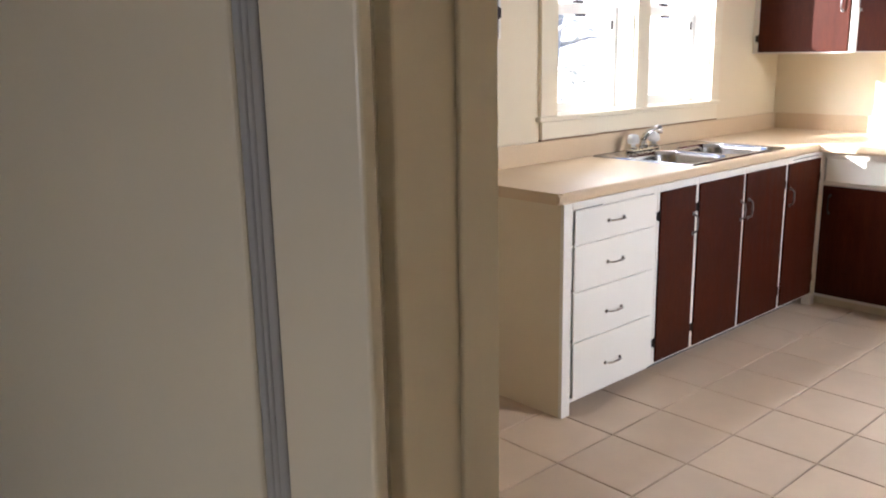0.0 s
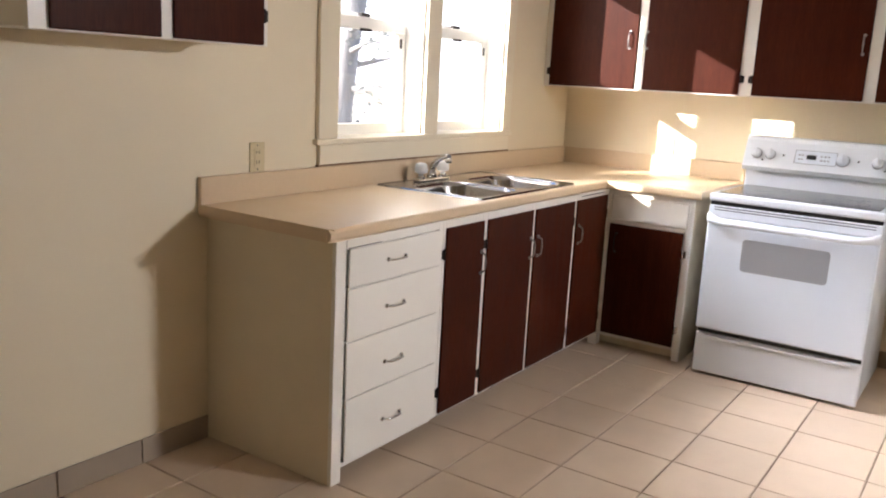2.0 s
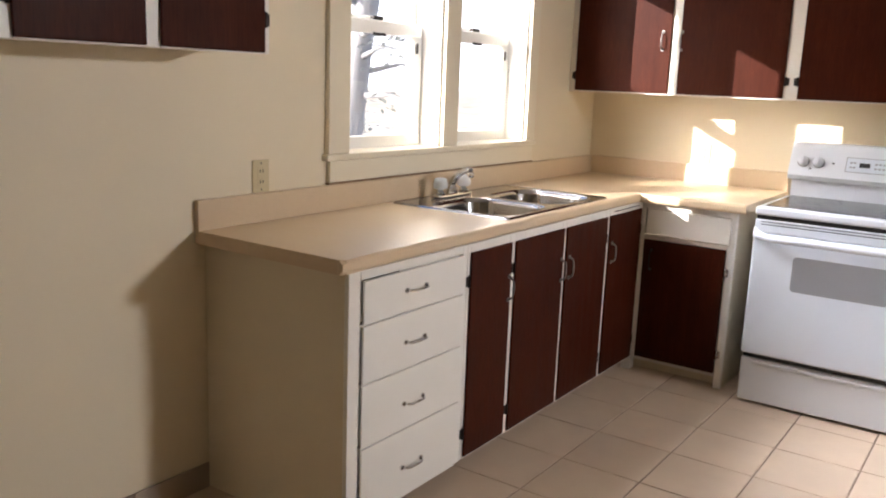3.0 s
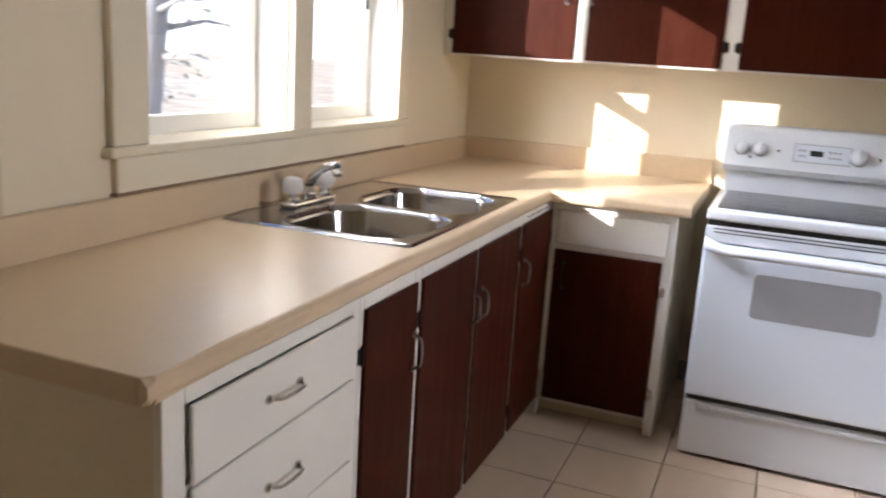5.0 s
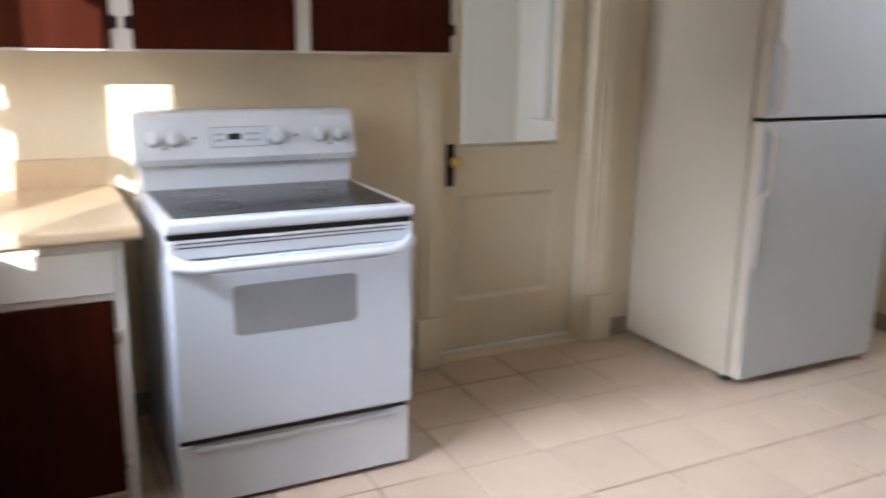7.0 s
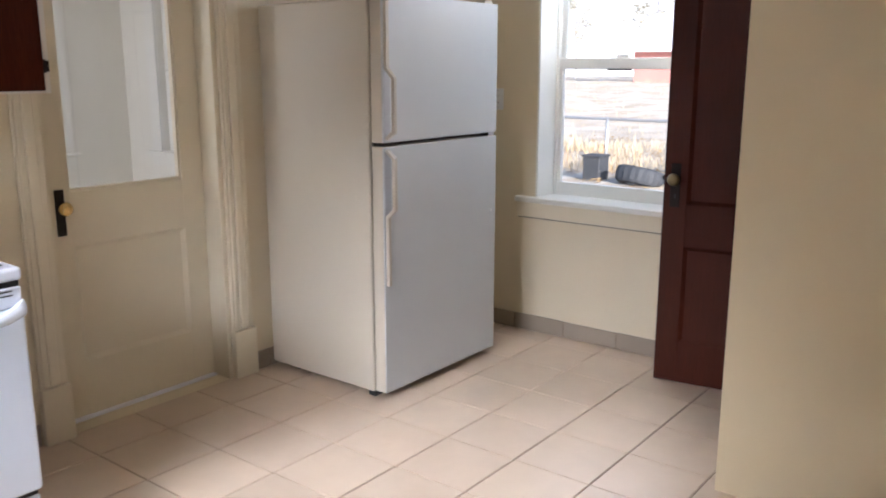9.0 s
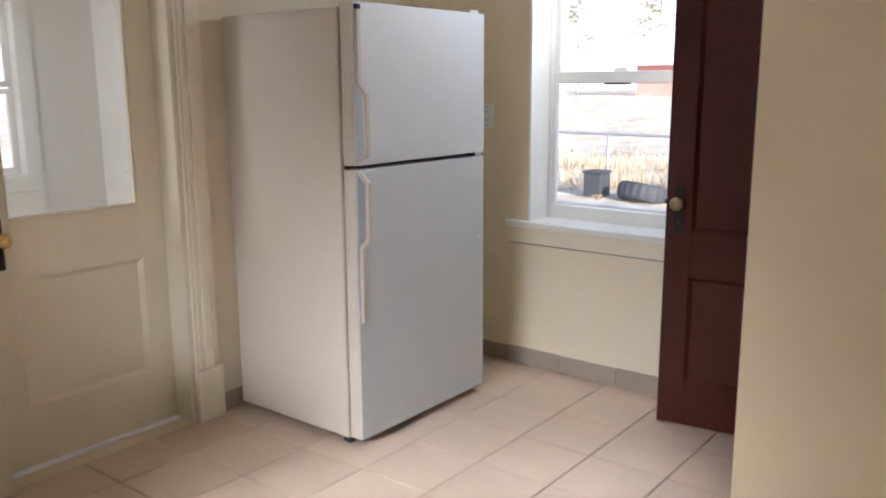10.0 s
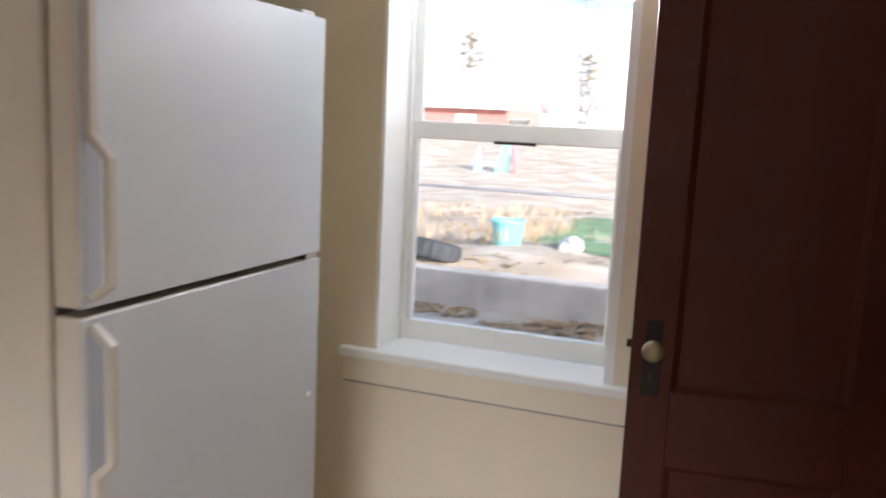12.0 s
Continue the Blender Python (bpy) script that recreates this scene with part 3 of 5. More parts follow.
def closet_door():
    """The open brown door; local x runs from the hinge to the free edge, local y to the side that faces the kitchen."""
    hinge, free = Vector((3.118, -1.80)), Vector((3.752, -1.712))
    w = (free - hinge).length
    turn = math.degrees(math.atan2(free.y - hinge.y, free.x - hinge.x))
    m = pose(hinge.x, hinge.y, 0, 0, 0, turn)
    d = thing("door_2", (hinge.x, hinge.y, 0.0), "open dark red-brown varnished panel door", "door")
    tagged(d, kind="structure")
    t = 0.036
    bm = bmesh.new()
    s = 0.108
    rows = [(0.004, 0.20), (0.66, 0.86), (1.88, 2.02)]
    for a, b in ((0, s), (w - s, w)):
        box(a, b, -t, 0, 0.004, 2.02, 0.0025, 2, bm)
    for a, b in rows:
        box(s, w - s, -t, 0, a, b, bm=bm)
    for a, b in ((0.20, 0.66), (0.86, 1.88)):
        box(s, w - s, -t + 0.01, -0.012, a, b, bm=bm)
        panel_face(bm, Matrix.Identity(4), s, w - s, a, b, 0.0115, 0.016)
    bmesh.ops.transform(bm, matrix=m, verts=bm.verts[:])
    part("leaf", bm, DOORWOOD, d)
    def put(b):
        bmesh.ops.transform(b, matrix=m, verts=b.verts[:])
        return b
    k = w - 0.054
    part("lock_plate", put(box(k - 0.022, k + 0.022, 0.0005, 0.005, 0.845, 1.045, 0.002)), IRON, d, "dark bronze lock plate")
    part("keyhole", put(box(k - 0.004, k + 0.004, 0.005, 0.0062, 0.885, 0.905)), BLACK, d)
    part("knob", put(lathe([(0.011, 0), (0.011, 0.022), (0.024, 0.030), (0.0285, 0.043), (0.022, 0.057), (0.006, 0.061)], Matrix.Translation((k, 0.004, 0.975)) @ Euler((radians(-90), 0, 0)).to_matrix().to_4x4())), HORNKNOB, d, "dull worn brass knob")
    part("latch", put(box(w - 0.0005, w + 0.012, -0.024, -0.012, 0.965, 0.985, 0.002)), IRON, d)
    f = thing("door_frame_3", (3.06, -1.45, 0.0), "dark wooden closet door frame", "door frame")
    tagged(f, kind="structure")
    part("jamb", box(2.998, 3.122, -1.835, -1.82, 0, 2.05), DOORWOOD, f)
    part("jamb", box(2.998, 3.122, -1.155, -1.14, 0, 2.05), DOORWOOD, f)
    part("head", box(2.998, 3.122, -1.82, -1.155, 2.035, 2.05), DOORWOOD, f)


closet_door()


# ---- cabinets ----
def pull(points_axis, at, length, out, material=CHROME):
    """A bowed bar pull. points_axis: 'x', 'y' or 'z' along the bar; at: its middle on the face; out: the way out of the face."""
    ax = {"x": Vector((1, 0, 0)), "y": Vector((0, 1, 0)), "z": Vector((0, 0, 1))}[points_axis]
    o, c = Vector(out), Vector(at)
    bm = bmesh.new()
    pts = []
    for k in range(9):
        u = -1 + 2 * k / 8
        pts.append(c + ax * (u * length / 2) + o * (0.004 + 0.02 * (1 - u ** 6)))
    tube(pts, [0.0042, 0.0038, 0.0036, 0.004, 0.005, 0.004, 0.0036, 0.0038, 0.0042], 8, bm)
    for u in (-1, 1):
        p = c + ax * (u * length / 2)
        tube([p + o * 0.0005, p + o * 0.005], 0.0085, 8, bm)
    return bm


def hinge(at, along, out):
    """A small surface hinge: two leaves and a barrel."""
    c, a, o = Vector(at), Vector(along), Vector(out)
    bm = bmesh.new()
    tube([c + o * 0.004 - Vector((0, 0, 0.022)), c + o * 0.004 + Vector((0, 0, 0.022))], 0.0045, 8, bm)
    p, q = c - a * 0.016, c + a * 0.016
    lo = Vector([min(p[k], q[k], (p + o * 0.002)[k]) for k in range(3)])
    hi = Vector([max(p[k], q[k], (p + o * 0.002)[k]) for k in range(3)])
    box(lo.x, hi.x, lo.y, hi.y, c.z - 0.018, c.z + 0.018, 0, 2, bm)
    return bm


FACE = 2.215


def drawer_base():
    c = thing("drawer_cabinet", (2.79, 2.52, 0.0), "white painted drawer cabinet with four chrome-handled drawers", "cabinet", "kitchen base cabinets")
    bm = box(2.487, 2.505, FACE, 2.833, 0.0, 0.868, 0.002)
    part("side_panel", bm, ENDPANEL, c)
    bm = box(2.485, 2.537, FACE - 0.018, FACE, 0.0, 0.868, 0.003)
    box(3.072, 3.10, FACE - 0.018, FACE, 0.06, 0.868, 0.002, 2, bm)
    box(2.537, 3.072, FACE - 0.018, FACE, 0.838, 0.868, 0.002, 2, bm)
    for z in (0.698, 0.509, 0.302, 0.068):
        box(2.537, 3.072, FACE - 0.016, FACE, z - 0.014, z + 0.005, 0.001, 2, bm)
    part("face_frame", bm, WHITE, c)
    bm = box(2.506, 3.09, FACE + 0.001, 2.83, 0.06, 0.8675)
    part("body", bm, WHITE, c)
    # near-black colour holds the toe-kick shade under the drawers
    part("toe_board", box(2.506, 3.09, FACE + 0.06, FACE + 0.075, 0.0, 0.059), DARKGREY, c)
    part("top_gap", box(2.545, 2.72, FACE - 0.0186, FACE - 0.0178, 0.837, 0.8395), BLACK, c)
    tilt = [0.004, 0.0, -0.003, 0.002]
    for (z0, z1), hz, k in zip(((0.701, 0.8365), (0.5135, 0.6975), (0.3065, 0.510), (0.070, 0.3035)), (0.773, 0.603, 0.396, 0.174), tilt):
        dr = part("drawer_front", box(2.5415 + k * 0.5, 3.070 + k * 0.3, FACE - 0.028, FACE - 0.0185, z0, z1, 0.005, 3), WHITE, c)
        part("handle", pull("x", (2.795, FACE - 0.0285, hz), 0.10, (0, -1, 0)), CHROME, dr, "worn chrome bow handle")


drawer_base()


def sink_base():
    c = thing("sink_cabinet", (3.87, 2.52, 0.0), "white sink cabinet with four dark red-brown doors", "cabinet", "kitchen base cabinets")
    doors = [(3.117, 3.392), (3.423, 3.816), (3.842, 4.242), (4.273, 4.640)]
    bm = bmesh.new()
    for a, b in ((3.101, 3.121), (3.388, 3.427), (3.812, 3.846), (4.238, 4.277), (4.636, 4.678)):
        box(a, b, FACE - 0.018, FACE, 0.062, 0.868, 0.002, 2, bm)
    for (a, b), (p, q) in zip(((3.101, 3.121), (3.388, 3.427), (3.812, 3.846), (4.238, 4.277)), ((3.388, 3.427), (3.812, 3.846), (4.238, 4.277), (4.636, 4.678))):
        box(b, p, FACE - 0.018, FACE, 0.832, 0.868, 0.002, 2, bm)
        box(b, p, FACE - 0.018, FACE, 0.062, 0.085, 0.002, 2, bm)
    part("face_frame", bm, WHITE, c)
    bm = box(3.101, 4.64, FACE + 0.001, 2.83, 0.062, 0.66)
    part("body", bm, WHITE, c)
    # toe-kick shade again put into the board's dark colour
    part("toe_board", box(3.101, 4.66, FACE + 0.06, FACE + 0.075, 0.0, 0.06), DARKGREY, c)
    part("corner_leg", box(4.64, 4.692, FACE - 0.03, FACE + 0.02, 0.0, 0.061, 0.003), WHITE, c)
    hx = (3.372, 3.795, 3.866, 4.298)
    hs = (3.110, 3.418, 4.247, 4.645)
    for (a, b), h, g, out in zip(doors, hx, hs, (1, 1, -1, -1)):
        d = part("door", box(a, b, FACE - 0.0275, FACE - 0.0185, 0.072, 0.838, 0.005, 3), STAIN, c, "dark red-brown stained door")
        part("handle", pull("z", (h, FACE - 0.028, 0.665), 0.09, (0, -1, 0)), PEWTER, d, "dull pewter bow handle")
        for z in (0.165, 0.735):
            part("hinge", hinge((g, FACE - 0.0195, z), (1, 0, 0), (0, -1, 0)), IRON, d, "dark metal hinge")
    part("vent_slot", box(4.33, 4.62, FACE - 0.0195, FACE - 0.0182, 0.851, 0.855), BLACK, c)


sink_base()


def return_base():
    c = thing("corner_cabinet", (5.0, 2.0, 0.0), "white corner cabinet with a dark door beside the range", "cabinet", "kitchen base cabinets")
    X = 4.664
    bm = bmesh.new()
    box(X, X + 0.018, 2.175, 2.195, 0.062, 0.868, 0.002, 2, bm)
    box(X, X + 0.018, 1.727, 1.765, 0.0, 0.868, 0.003, 2, bm)
    box(X, X + 0.018, 1.765, 2.175, 0.836, 0.868, 0.002, 2, bm)
    box(X, X + 0.018, 1.765, 2.175, 0.685, 0.706, 0.002, 2, bm)
    box(X + 0.004, X + 0.018, 1.765, 2.175, 0.056, 0.076, 0.002, 2, bm)
    part("face_frame", bm, WHITE, c)
    part("side_panel", box(X + 0.0185, 5.30, 1.727, 1.745, 0.0, 0.868, 0.002), ENDPANEL, c)
    part("body", box(X + 0.0185, 5.30, 1.7455, 2.6, 0.05, 0.8675), WHITE, c)
    part("toe_board", box(X + 0.06, X + 0.075, 1.7455, 2.2, 0.0, 0.049), ENDPANEL, c)
    part("drawer_front", box(X - 0.012, X - 0.0005, 1.752, 2.163, 0.708, 0.838, 0.006, 3), WHITE, c)
    d = part("door", box(X - 0.0095, X - 0.0005, 1.766, 2.172, 0.074, 0.684, 0.005, 3), STAIN, c, "dark red-brown stained door")
    part("handle", pull("z", (X - 0.01, 2.128, 0.585), 0.10, (-1, 0, 0)), IRON, d, "dark metal bow handle")
    for z in (0.17, 0.575):
        part("hinge", hinge((X - 0.0015, 1.762, z), (0, 1, 0), (-1, 0, 0)), CHROME, d, "small chrome hinge")


return_base()


def worktop():
    w = thing("worktop", (3.6, 2.5, 0.868), "tan laminate L-shaped worktop with a backsplash upstand", "worktop")
    outer = [(2.446, 2.187), (4.605, 2.187), (4.605, 1.681), (5.343, 1.681), (5.343, 2.813), (2.446, 2.813)]
    hole = rounded(3.425, 4.275, 2.240, 2.670, 0.04, 4)
    bm = sheet(outer, [hole], 0.914)
    r = bmesh.ops.extrude_face_region(bm, geom=bm.faces[:])
    vs = [g for g in r["geom"] if isinstance(g, bmesh.types.BMVert)]
    bmesh.ops.translate(bm, vec=(0, 0, -0.044), verts=vs)
    bmesh.ops.recalc_face_normals(bm, faces=bm.faces[:])
    def front(e):
        a, b = e.verts[0].co, e.verts[1].co
        return abs(a.z - b.z) < 1e-6 and ((abs(a.y - 2.187) < 1e-5 and abs(b.y - 2.187) < 1e-5) or (abs(a.x - 4.605) < 1e-5 and abs(b.x - 4.605) < 1e-5))
    bmesh.ops.bevel(bm, geom=[e for e in bm.edges if front(e)], offset=0.014, segments=4, profile=0.5, affect="EDGES")
    part("top", bm, LAMINATE, w)
    part("backsplash", box(2.446, 5.343, 2.813, 2.834, 0.870, 1.014, 0.005, 3), LAMINATE, w)
    part("backsplash", box(5.343, 5.364, 1.681, 2.812, 0.870, 1.014, 0.005, 3), LAMINATE, w)
    part("edge_strip", box(2.4445, 2.4458, 2.205, 2.812, 0.872, 0.912), LAMINATE, w)


worktop()


def kitchen_sink():
    s = thing("kitchen_sink", (3.85, 2.5, 0.914), "stainless steel double-bowl drop-in sink", "sink")
    x0, x1, y0, y1 = 3.405, 4.295, 2.222, 2.787
    bowls = [(3.440, 3.834), (3.866, 4.260)]
    b0, b1 = 2.252, 2.655
    z = 0.919
    bm = sheet(rounded(x0 + 0.012, x1 - 0.012, y0 + 0.012, y1 - 0.012, 0.012, 5), [rounded(a, b, b0, b1, 0.105, 7) for a, b in bowls], z)
    a = rounded(x0 + 0.012, x1 - 0.012, y0 + 0.012, y1 - 0.012, 0.012, 5)
    steps = [(a, z), (rounded(x0 + 0.005, x1 - 0.005, y0 + 0.005, y1 - 0.005, 0.014, 5), z + 0.003), (rounded(x0, x1, y0, y1, 0.016, 5), 0.9145)]
    rings = [[bm.verts.new((p[0], p[1], h)) for p in pts] for pts, h in steps]
    for p, q in zip(rings, rings[1:]):
        for k in range(len(p)):
            f = bm.faces.new((p[k], p[(k + 1) % len(p)], q[(k + 1) % len(p)], q[k]))
            f.smooth = True
    bmesh.ops.remove_doubles(bm, verts=bm.verts[:], dist=1e-5)
    bmesh.ops.recalc_face_normals(bm, faces=bm.faces[:])
    part("rim", bm, STEEL, s)
    for p, q in bowls:
        bm = bmesh.new()
        loops = [(0.0, z, 0.105), (0.006, z - 0.004, 0.102), (0.011, z - 0.02, 0.10), (0.02, z - 0.12, 0.095), (0.035, z - 0.158, 0.085), (0.075, z - 0.168, 0.07), (0.14, z - 0.171, 0.03)]
        prev = None
        for d, h, r in loops:
            ring = [bm.verts.new((u, v, h)) for u, v in rounded(p + d, q - d, b0 + d, b1 - d, r, 7)]
            if prev:
                for k in range(len(ring)):
                    f = bm.faces.new((prev[k], ring[k], ring[(k + 1) % len(ring)], prev[(k + 1) % len(ring)]))
                    f.smooth = True
            prev = ring
        bm.faces.new(prev)
        bmesh.ops.recalc_face_normals(bm, faces=bm.faces[:])
        for f in bm.faces:
            if f.normal.z < -0.5:
                bmesh.ops.reverse_faces(bm, faces=bm.faces[:])
                break
        bowl = part("bowl", bm, STEEL, s)
        part("drain", lathe([(0.045, 0), (0.045, 0.003), (0.036, 0.005), (0.03, 0.001), (0.004, 0.001)], Matrix.Translation(((p + q) / 2, (b0 + b1) / 2, z - 0.1705))), CHROME, bowl, "chrome drain strainer")


kitchen_sink()


def faucet():
    f = thing("faucet", (3.752, 2.722, 0.9195), "chrome two-handle kitchen faucet with cloudy acrylic knobs", "faucet")
    y, m = 2.722, 3.752
    part("base", box(m - 0.125, m + 0.125, y - 0.026, y + 0.026, 0.9195, 0.936, 0.008, 3), CHROME, f)
    for x in (m - 0.09, m + 0.09):
        part("stem", lathe([(0.022, 0), (0.019, 0.012), (0.011, 0.016), (0.011, 0.026)], Matrix.Translation((x, y, 0.936))), CHROME, f)
        part("knob", lathe([(0.018, 0), (0.031, 0.006), (0.033, 0.022), (0.028, 0.044), (0.016, 0.05), (0.004, 0.051)], Matrix.Translation((x, y, 0.958)), 10), ACRYLIC, f, "cloudy faceted acrylic knob")
    part("neck", lathe([(0.024, 0), (0.022, 0.02), (0.016, 0.028), (0.015, 0.05)], Matrix.Translation((m, y, 0.936))), CHROME, f)
    pts = [(m, y + 0.002, 0.972), (m - 0.004, y - 0.014, 0.998), (m - 0.010, y - 0.04, 1.022), (m - 0.017, y - 0.07, 1.038), (m - 0.023, y - 0.094, 1.044), (m - 0.027, y - 0.112, 1.042)]
    part("spout", tube(pts, [0.016, 0.0155, 0.014, 0.013, 0.013, 0.014], 12), CHROME, f)
    part("aerator", lathe([(0.013, 0), (0.0155, 0.004), (0.0155, 0.02), (0.012, 0.024)], Matrix.Translation((m - 0.0265, y - 0.110, 1.015))), CHROME, f)


faucet()


def wall_cabinet_east():
    c = thing("wall_cabinet", (5.2, 1.65, 1.39), "white wall cabinet with four dark red-brown doors above the range", "cabinet", "kitchen wall cabinets")
    X = 5.032
    part("body", box(X + 0.0185, 5.364, 0.472, 2.834, 1.392, 2.30), WHITE, c)
    edges = [(2.834, 2.798), (2.262, 2.215), (1.680, 1.618), (1.085, 1.033), (0.488, 0.470)]
    bm = bmesh.new()
    for a, b in edges:
        box(X, X + 0.018, b - 0.004, min(a + 0.004, 2.834), 1.386, 2.30, 0.002, 2, bm)
    for (a, b), (p, q) in zip(edges, edges[1:]):
        box(X, X + 0.018, p + 0.004, b - 0.004, 1.386, 1.41, 0.001, 2, bm)
        box(X, X + 0.018, p + 0.004, b - 0.004, 2.26, 2.30, 0.001, 2, bm)
    part("face_frame", bm, WHITE, c)
    hz = 1.662
    for (y0, y1), h, g in (((2.262, 2.796), 2.305, 2.801), ((1.682, 2.214), 2.205, 1.676), ((1.086, 1.617), 1.115, 1.623), ((0.489, 1.032), 1.0, 0.484)):
        d = part("door", box(X - 0.0105, X - 0.0005, y0, y1, 1.394, 2.28, 0.005, 3), STAIN, c, "dark red-brown stained door")
        part("handle", pull("z", (X - 0.011, h, hz), 0.09, (-1, 0, 0)), PEWTER, d, "dull pewter bow handle")
        for z in (1.475, 2.19):
            part("hinge", hinge((X - 0.0015, g, z), (0, 1, 0), (-1, 0, 0)), IRON, d, "dark metal hinge")


wall_cabinet_east()


def wall_cabinet_north():
    c = thing("wall_cabinet", (2.06, 2.68, 1.47), "white wall cabinet with two dark red-brown doors beside the window", "cabinet", "kitchen wall cabinets")
    Y = 2.524
    part("body", box(1.672, 2.485, Y + 0.0185, 2.834, 1.484, 2.30, 0.002), WHITE, c)
    bm = bmesh.new()
    for a, b in ((1.670, 1.726), (2.061, 2.112), (2.455, 2.487)):
        box(a, b, Y, Y + 0.018, 1.478, 2.30, 0.002, 2, bm)
    for a, b in ((1.726, 2.061), (2.112, 2.455)):
        box(a, b, Y, Y + 0.018, 1.478, 1.498, 0.001, 2, bm)
        box(a, b, Y, Y + 0.018, 2.26, 2.30, 0.001, 2, bm)
    part("face_frame", bm, WHITE, c)
    for (a, b), h, g in (((1.722, 2.065), 2.03, 1.716), ((2.108, 2.464), 2.14, 2.469)):
        d = part("door", box(a, b, Y - 0.0105, Y - 0.0005, 1.482, 2.28, 0.005, 3), STAIN, c, "dark red-brown stained door")
        part("handle", pull("z", (h, Y - 0.011, 1.78), 0.09, (0, -1, 0)), PEWTER, d, "dull pewter bow handle")
        for z in (1.575, 2.19):
            part("hinge", hinge((g, Y - 0.0015, z), (1, 0, 0), (0, -1, 0)), IRON, d, "dark metal hinge")


wall_cabinet_north()


# ---- range and fridge ----
def cooking_range():
    r = thing("electric_range", (4.95, 1.245, 0.0), "white freestanding electric range with a black glass cooktop", "range")
    a, b = 0.853, 1.626
    F = 4.595
    part("body", box(F + 0.002, 5.24, a + 0.004, b - 0.004, 0.03, 0.884, 0.004), RANGE, r)
    for x in (4.64, 5.18):
        for y in (a + 0.05, b - 0.05):
            part("foot", lathe([(0.018, 0), (0.018, 0.02), (0.01, 0.022), (0.01, 0.0295)], Matrix.Translation((x, y, 0))), BLACK, r)
    # storage drawer with its finger lip
    dr = part("storage_drawer", box(F - 0.022, F + 0.0015, a + 0.003, b - 0.003, 0.012, 0.222, 0.012, 4), RANGE, r)
    part("lip", box(F - 0.032, F - 0.018, a + 0.05, b - 0.05, 0.196, 0.214, 0.006, 3), RANGE, dr)
    part("gap", box(F - 0.017, F + 0.0012, a + 0.01, b - 0.01, 0.2225, 0.2445), BLACK, r)
    # oven door
    bm = box(F - 0.045, F + 0.0015, a + 0.003, b - 0.003, 0.245, 0.806, 0.012, 4)
    door = part("oven_door", bm, RANGEDOOR, r)
    bm = bmesh.new()
    pts = rounded(1.051, 1.443, 0.563, 0.720, 0.018, 5)
    p = [bm.verts.new((F - 0.0460, y, z)) for y, z in pts]
    q = [bm.verts.new((F - 0.0447, y, z)) for y, z in pts]
    bm.faces.new(p)
    for k in range(len(p)):
        bm.faces.new((p[k], q[k], q[(k + 1) % len(p)], p[(k + 1) % len(p)]))
    bmesh.ops.recalc_face_normals(bm, faces=bm.faces[:])
    part("oven_window", bm, OVENGREY, door, "grey tinted oven window")
    # handle: a bowed bar with broad ends
    bm = bmesh.new()
    n = 24
    prof = []
    for k in range(n + 1):
        u = -1 + 2 * k / n
        e = abs(u)
        out = 0.05 if e < 0.78 else 0.05 - 0.042 * ((e - 0.78) / 0.22) ** 1.3
        drop = 0.0 if e < 0.8 else 0.016 * ((e - 0.8) / 0.2)
        half = 0.015 if e < 0.8 else 0.015 + 0.009 * ((e - 0.8) / 0.2)
        prof.append(((a + b) / 2 + u * (b - a - 0.012) / 2, out, drop, half))
    rings = []
    for y, out, drop, half in prof:
        cx, cz = F - 0.045 - out, 0.792 + drop
        rings.append([bm.verts.new((cx + dx, y, cz + dz * half)) for dx, dz in ((0.0, -1), (-0.01, -0.6), (-0.014, 0.0), (-0.01, 0.6), (0.0, 1), (0.012, 1), (0.012, -1))])
    for p, q in zip(rings, rings[1:]):
        for k in range(7):
            f = bm.faces.new((p[k], p[(k + 1) % 7], q[(k + 1) % 7], q[k]))
            f.smooth = k < 4
    bm.faces.new(rings[0])
    bm.faces.new(rings[-1])
    bmesh.ops.recalc_face_normals(bm, faces=bm.faces[:])
    part("handle", bm, RANGE, door, "white moulded bar handle")
    # vent strip above the door
    v = part("vent_strip", box(F - 0.040, F + 0.0015, a + 0.004, b - 0.004, 0.808, 0.868, 0.006, 3), RANGE, r)
    for z in (0.846, 0.858):
        part("slot", box(F - 0.0408, F - 0.039, a + 0.03, b - 0.03, z - 0.0018, z + 0.0018), BLACK, v)
    part("gap", box(F - 0.034, F + 0.0012, a + 0.008, b - 0.008, 0.8685, 0.8855), BLACK, r)
    # cooktop
    t = part("cooktop", box(F - 0.048, 5.10, a, b, 0.886, 0.925, 0.012, 4), RANGE, r)
    g = part("ceramic_glass", box(F + 0.0, 5.085, a + 0.03, b - 0.03, 0.9252, 0.9275, 0.001), CERAMIC, t, "black ceramic glass hob")
    for x, y, rad in ((4.74, 1.05, 0.105), (4.74, 1.45, 0.085), (4.96, 1.05, 0.08), (4.96, 1.45, 0.105)):
        own = bmesh.new()
        for r0, r1 in ((rad - 0.004, rad), (rad * 0.62, rad * 0.62 + 0.003)):
            n = 40
            i0 = [own.verts.new((x + r0 * math.cos(6.2832 * k / n), y + r0 * math.sin(6.2832 * k / n), 0.9279)) for k in range(n)]
            i1 = [own.verts.new((x + r1 * math.cos(6.2832 * k / n), y + r1 * math.sin(6.2832 * k / n), 0.9279)) for k in range(n)]
            for k in range(n):
                own.faces.new((i0[k], i1[k], i1[(k + 1) % n], i0[(k + 1) % n]))
        part("burner_ring", own, RING, g)
    # backguard: riser, then the leaning control panel
    part("riser", box(5.105, 5.25, a + 0.012, b - 0.012, 0.90, 1.012, 0.006, 3), RANGE, r)
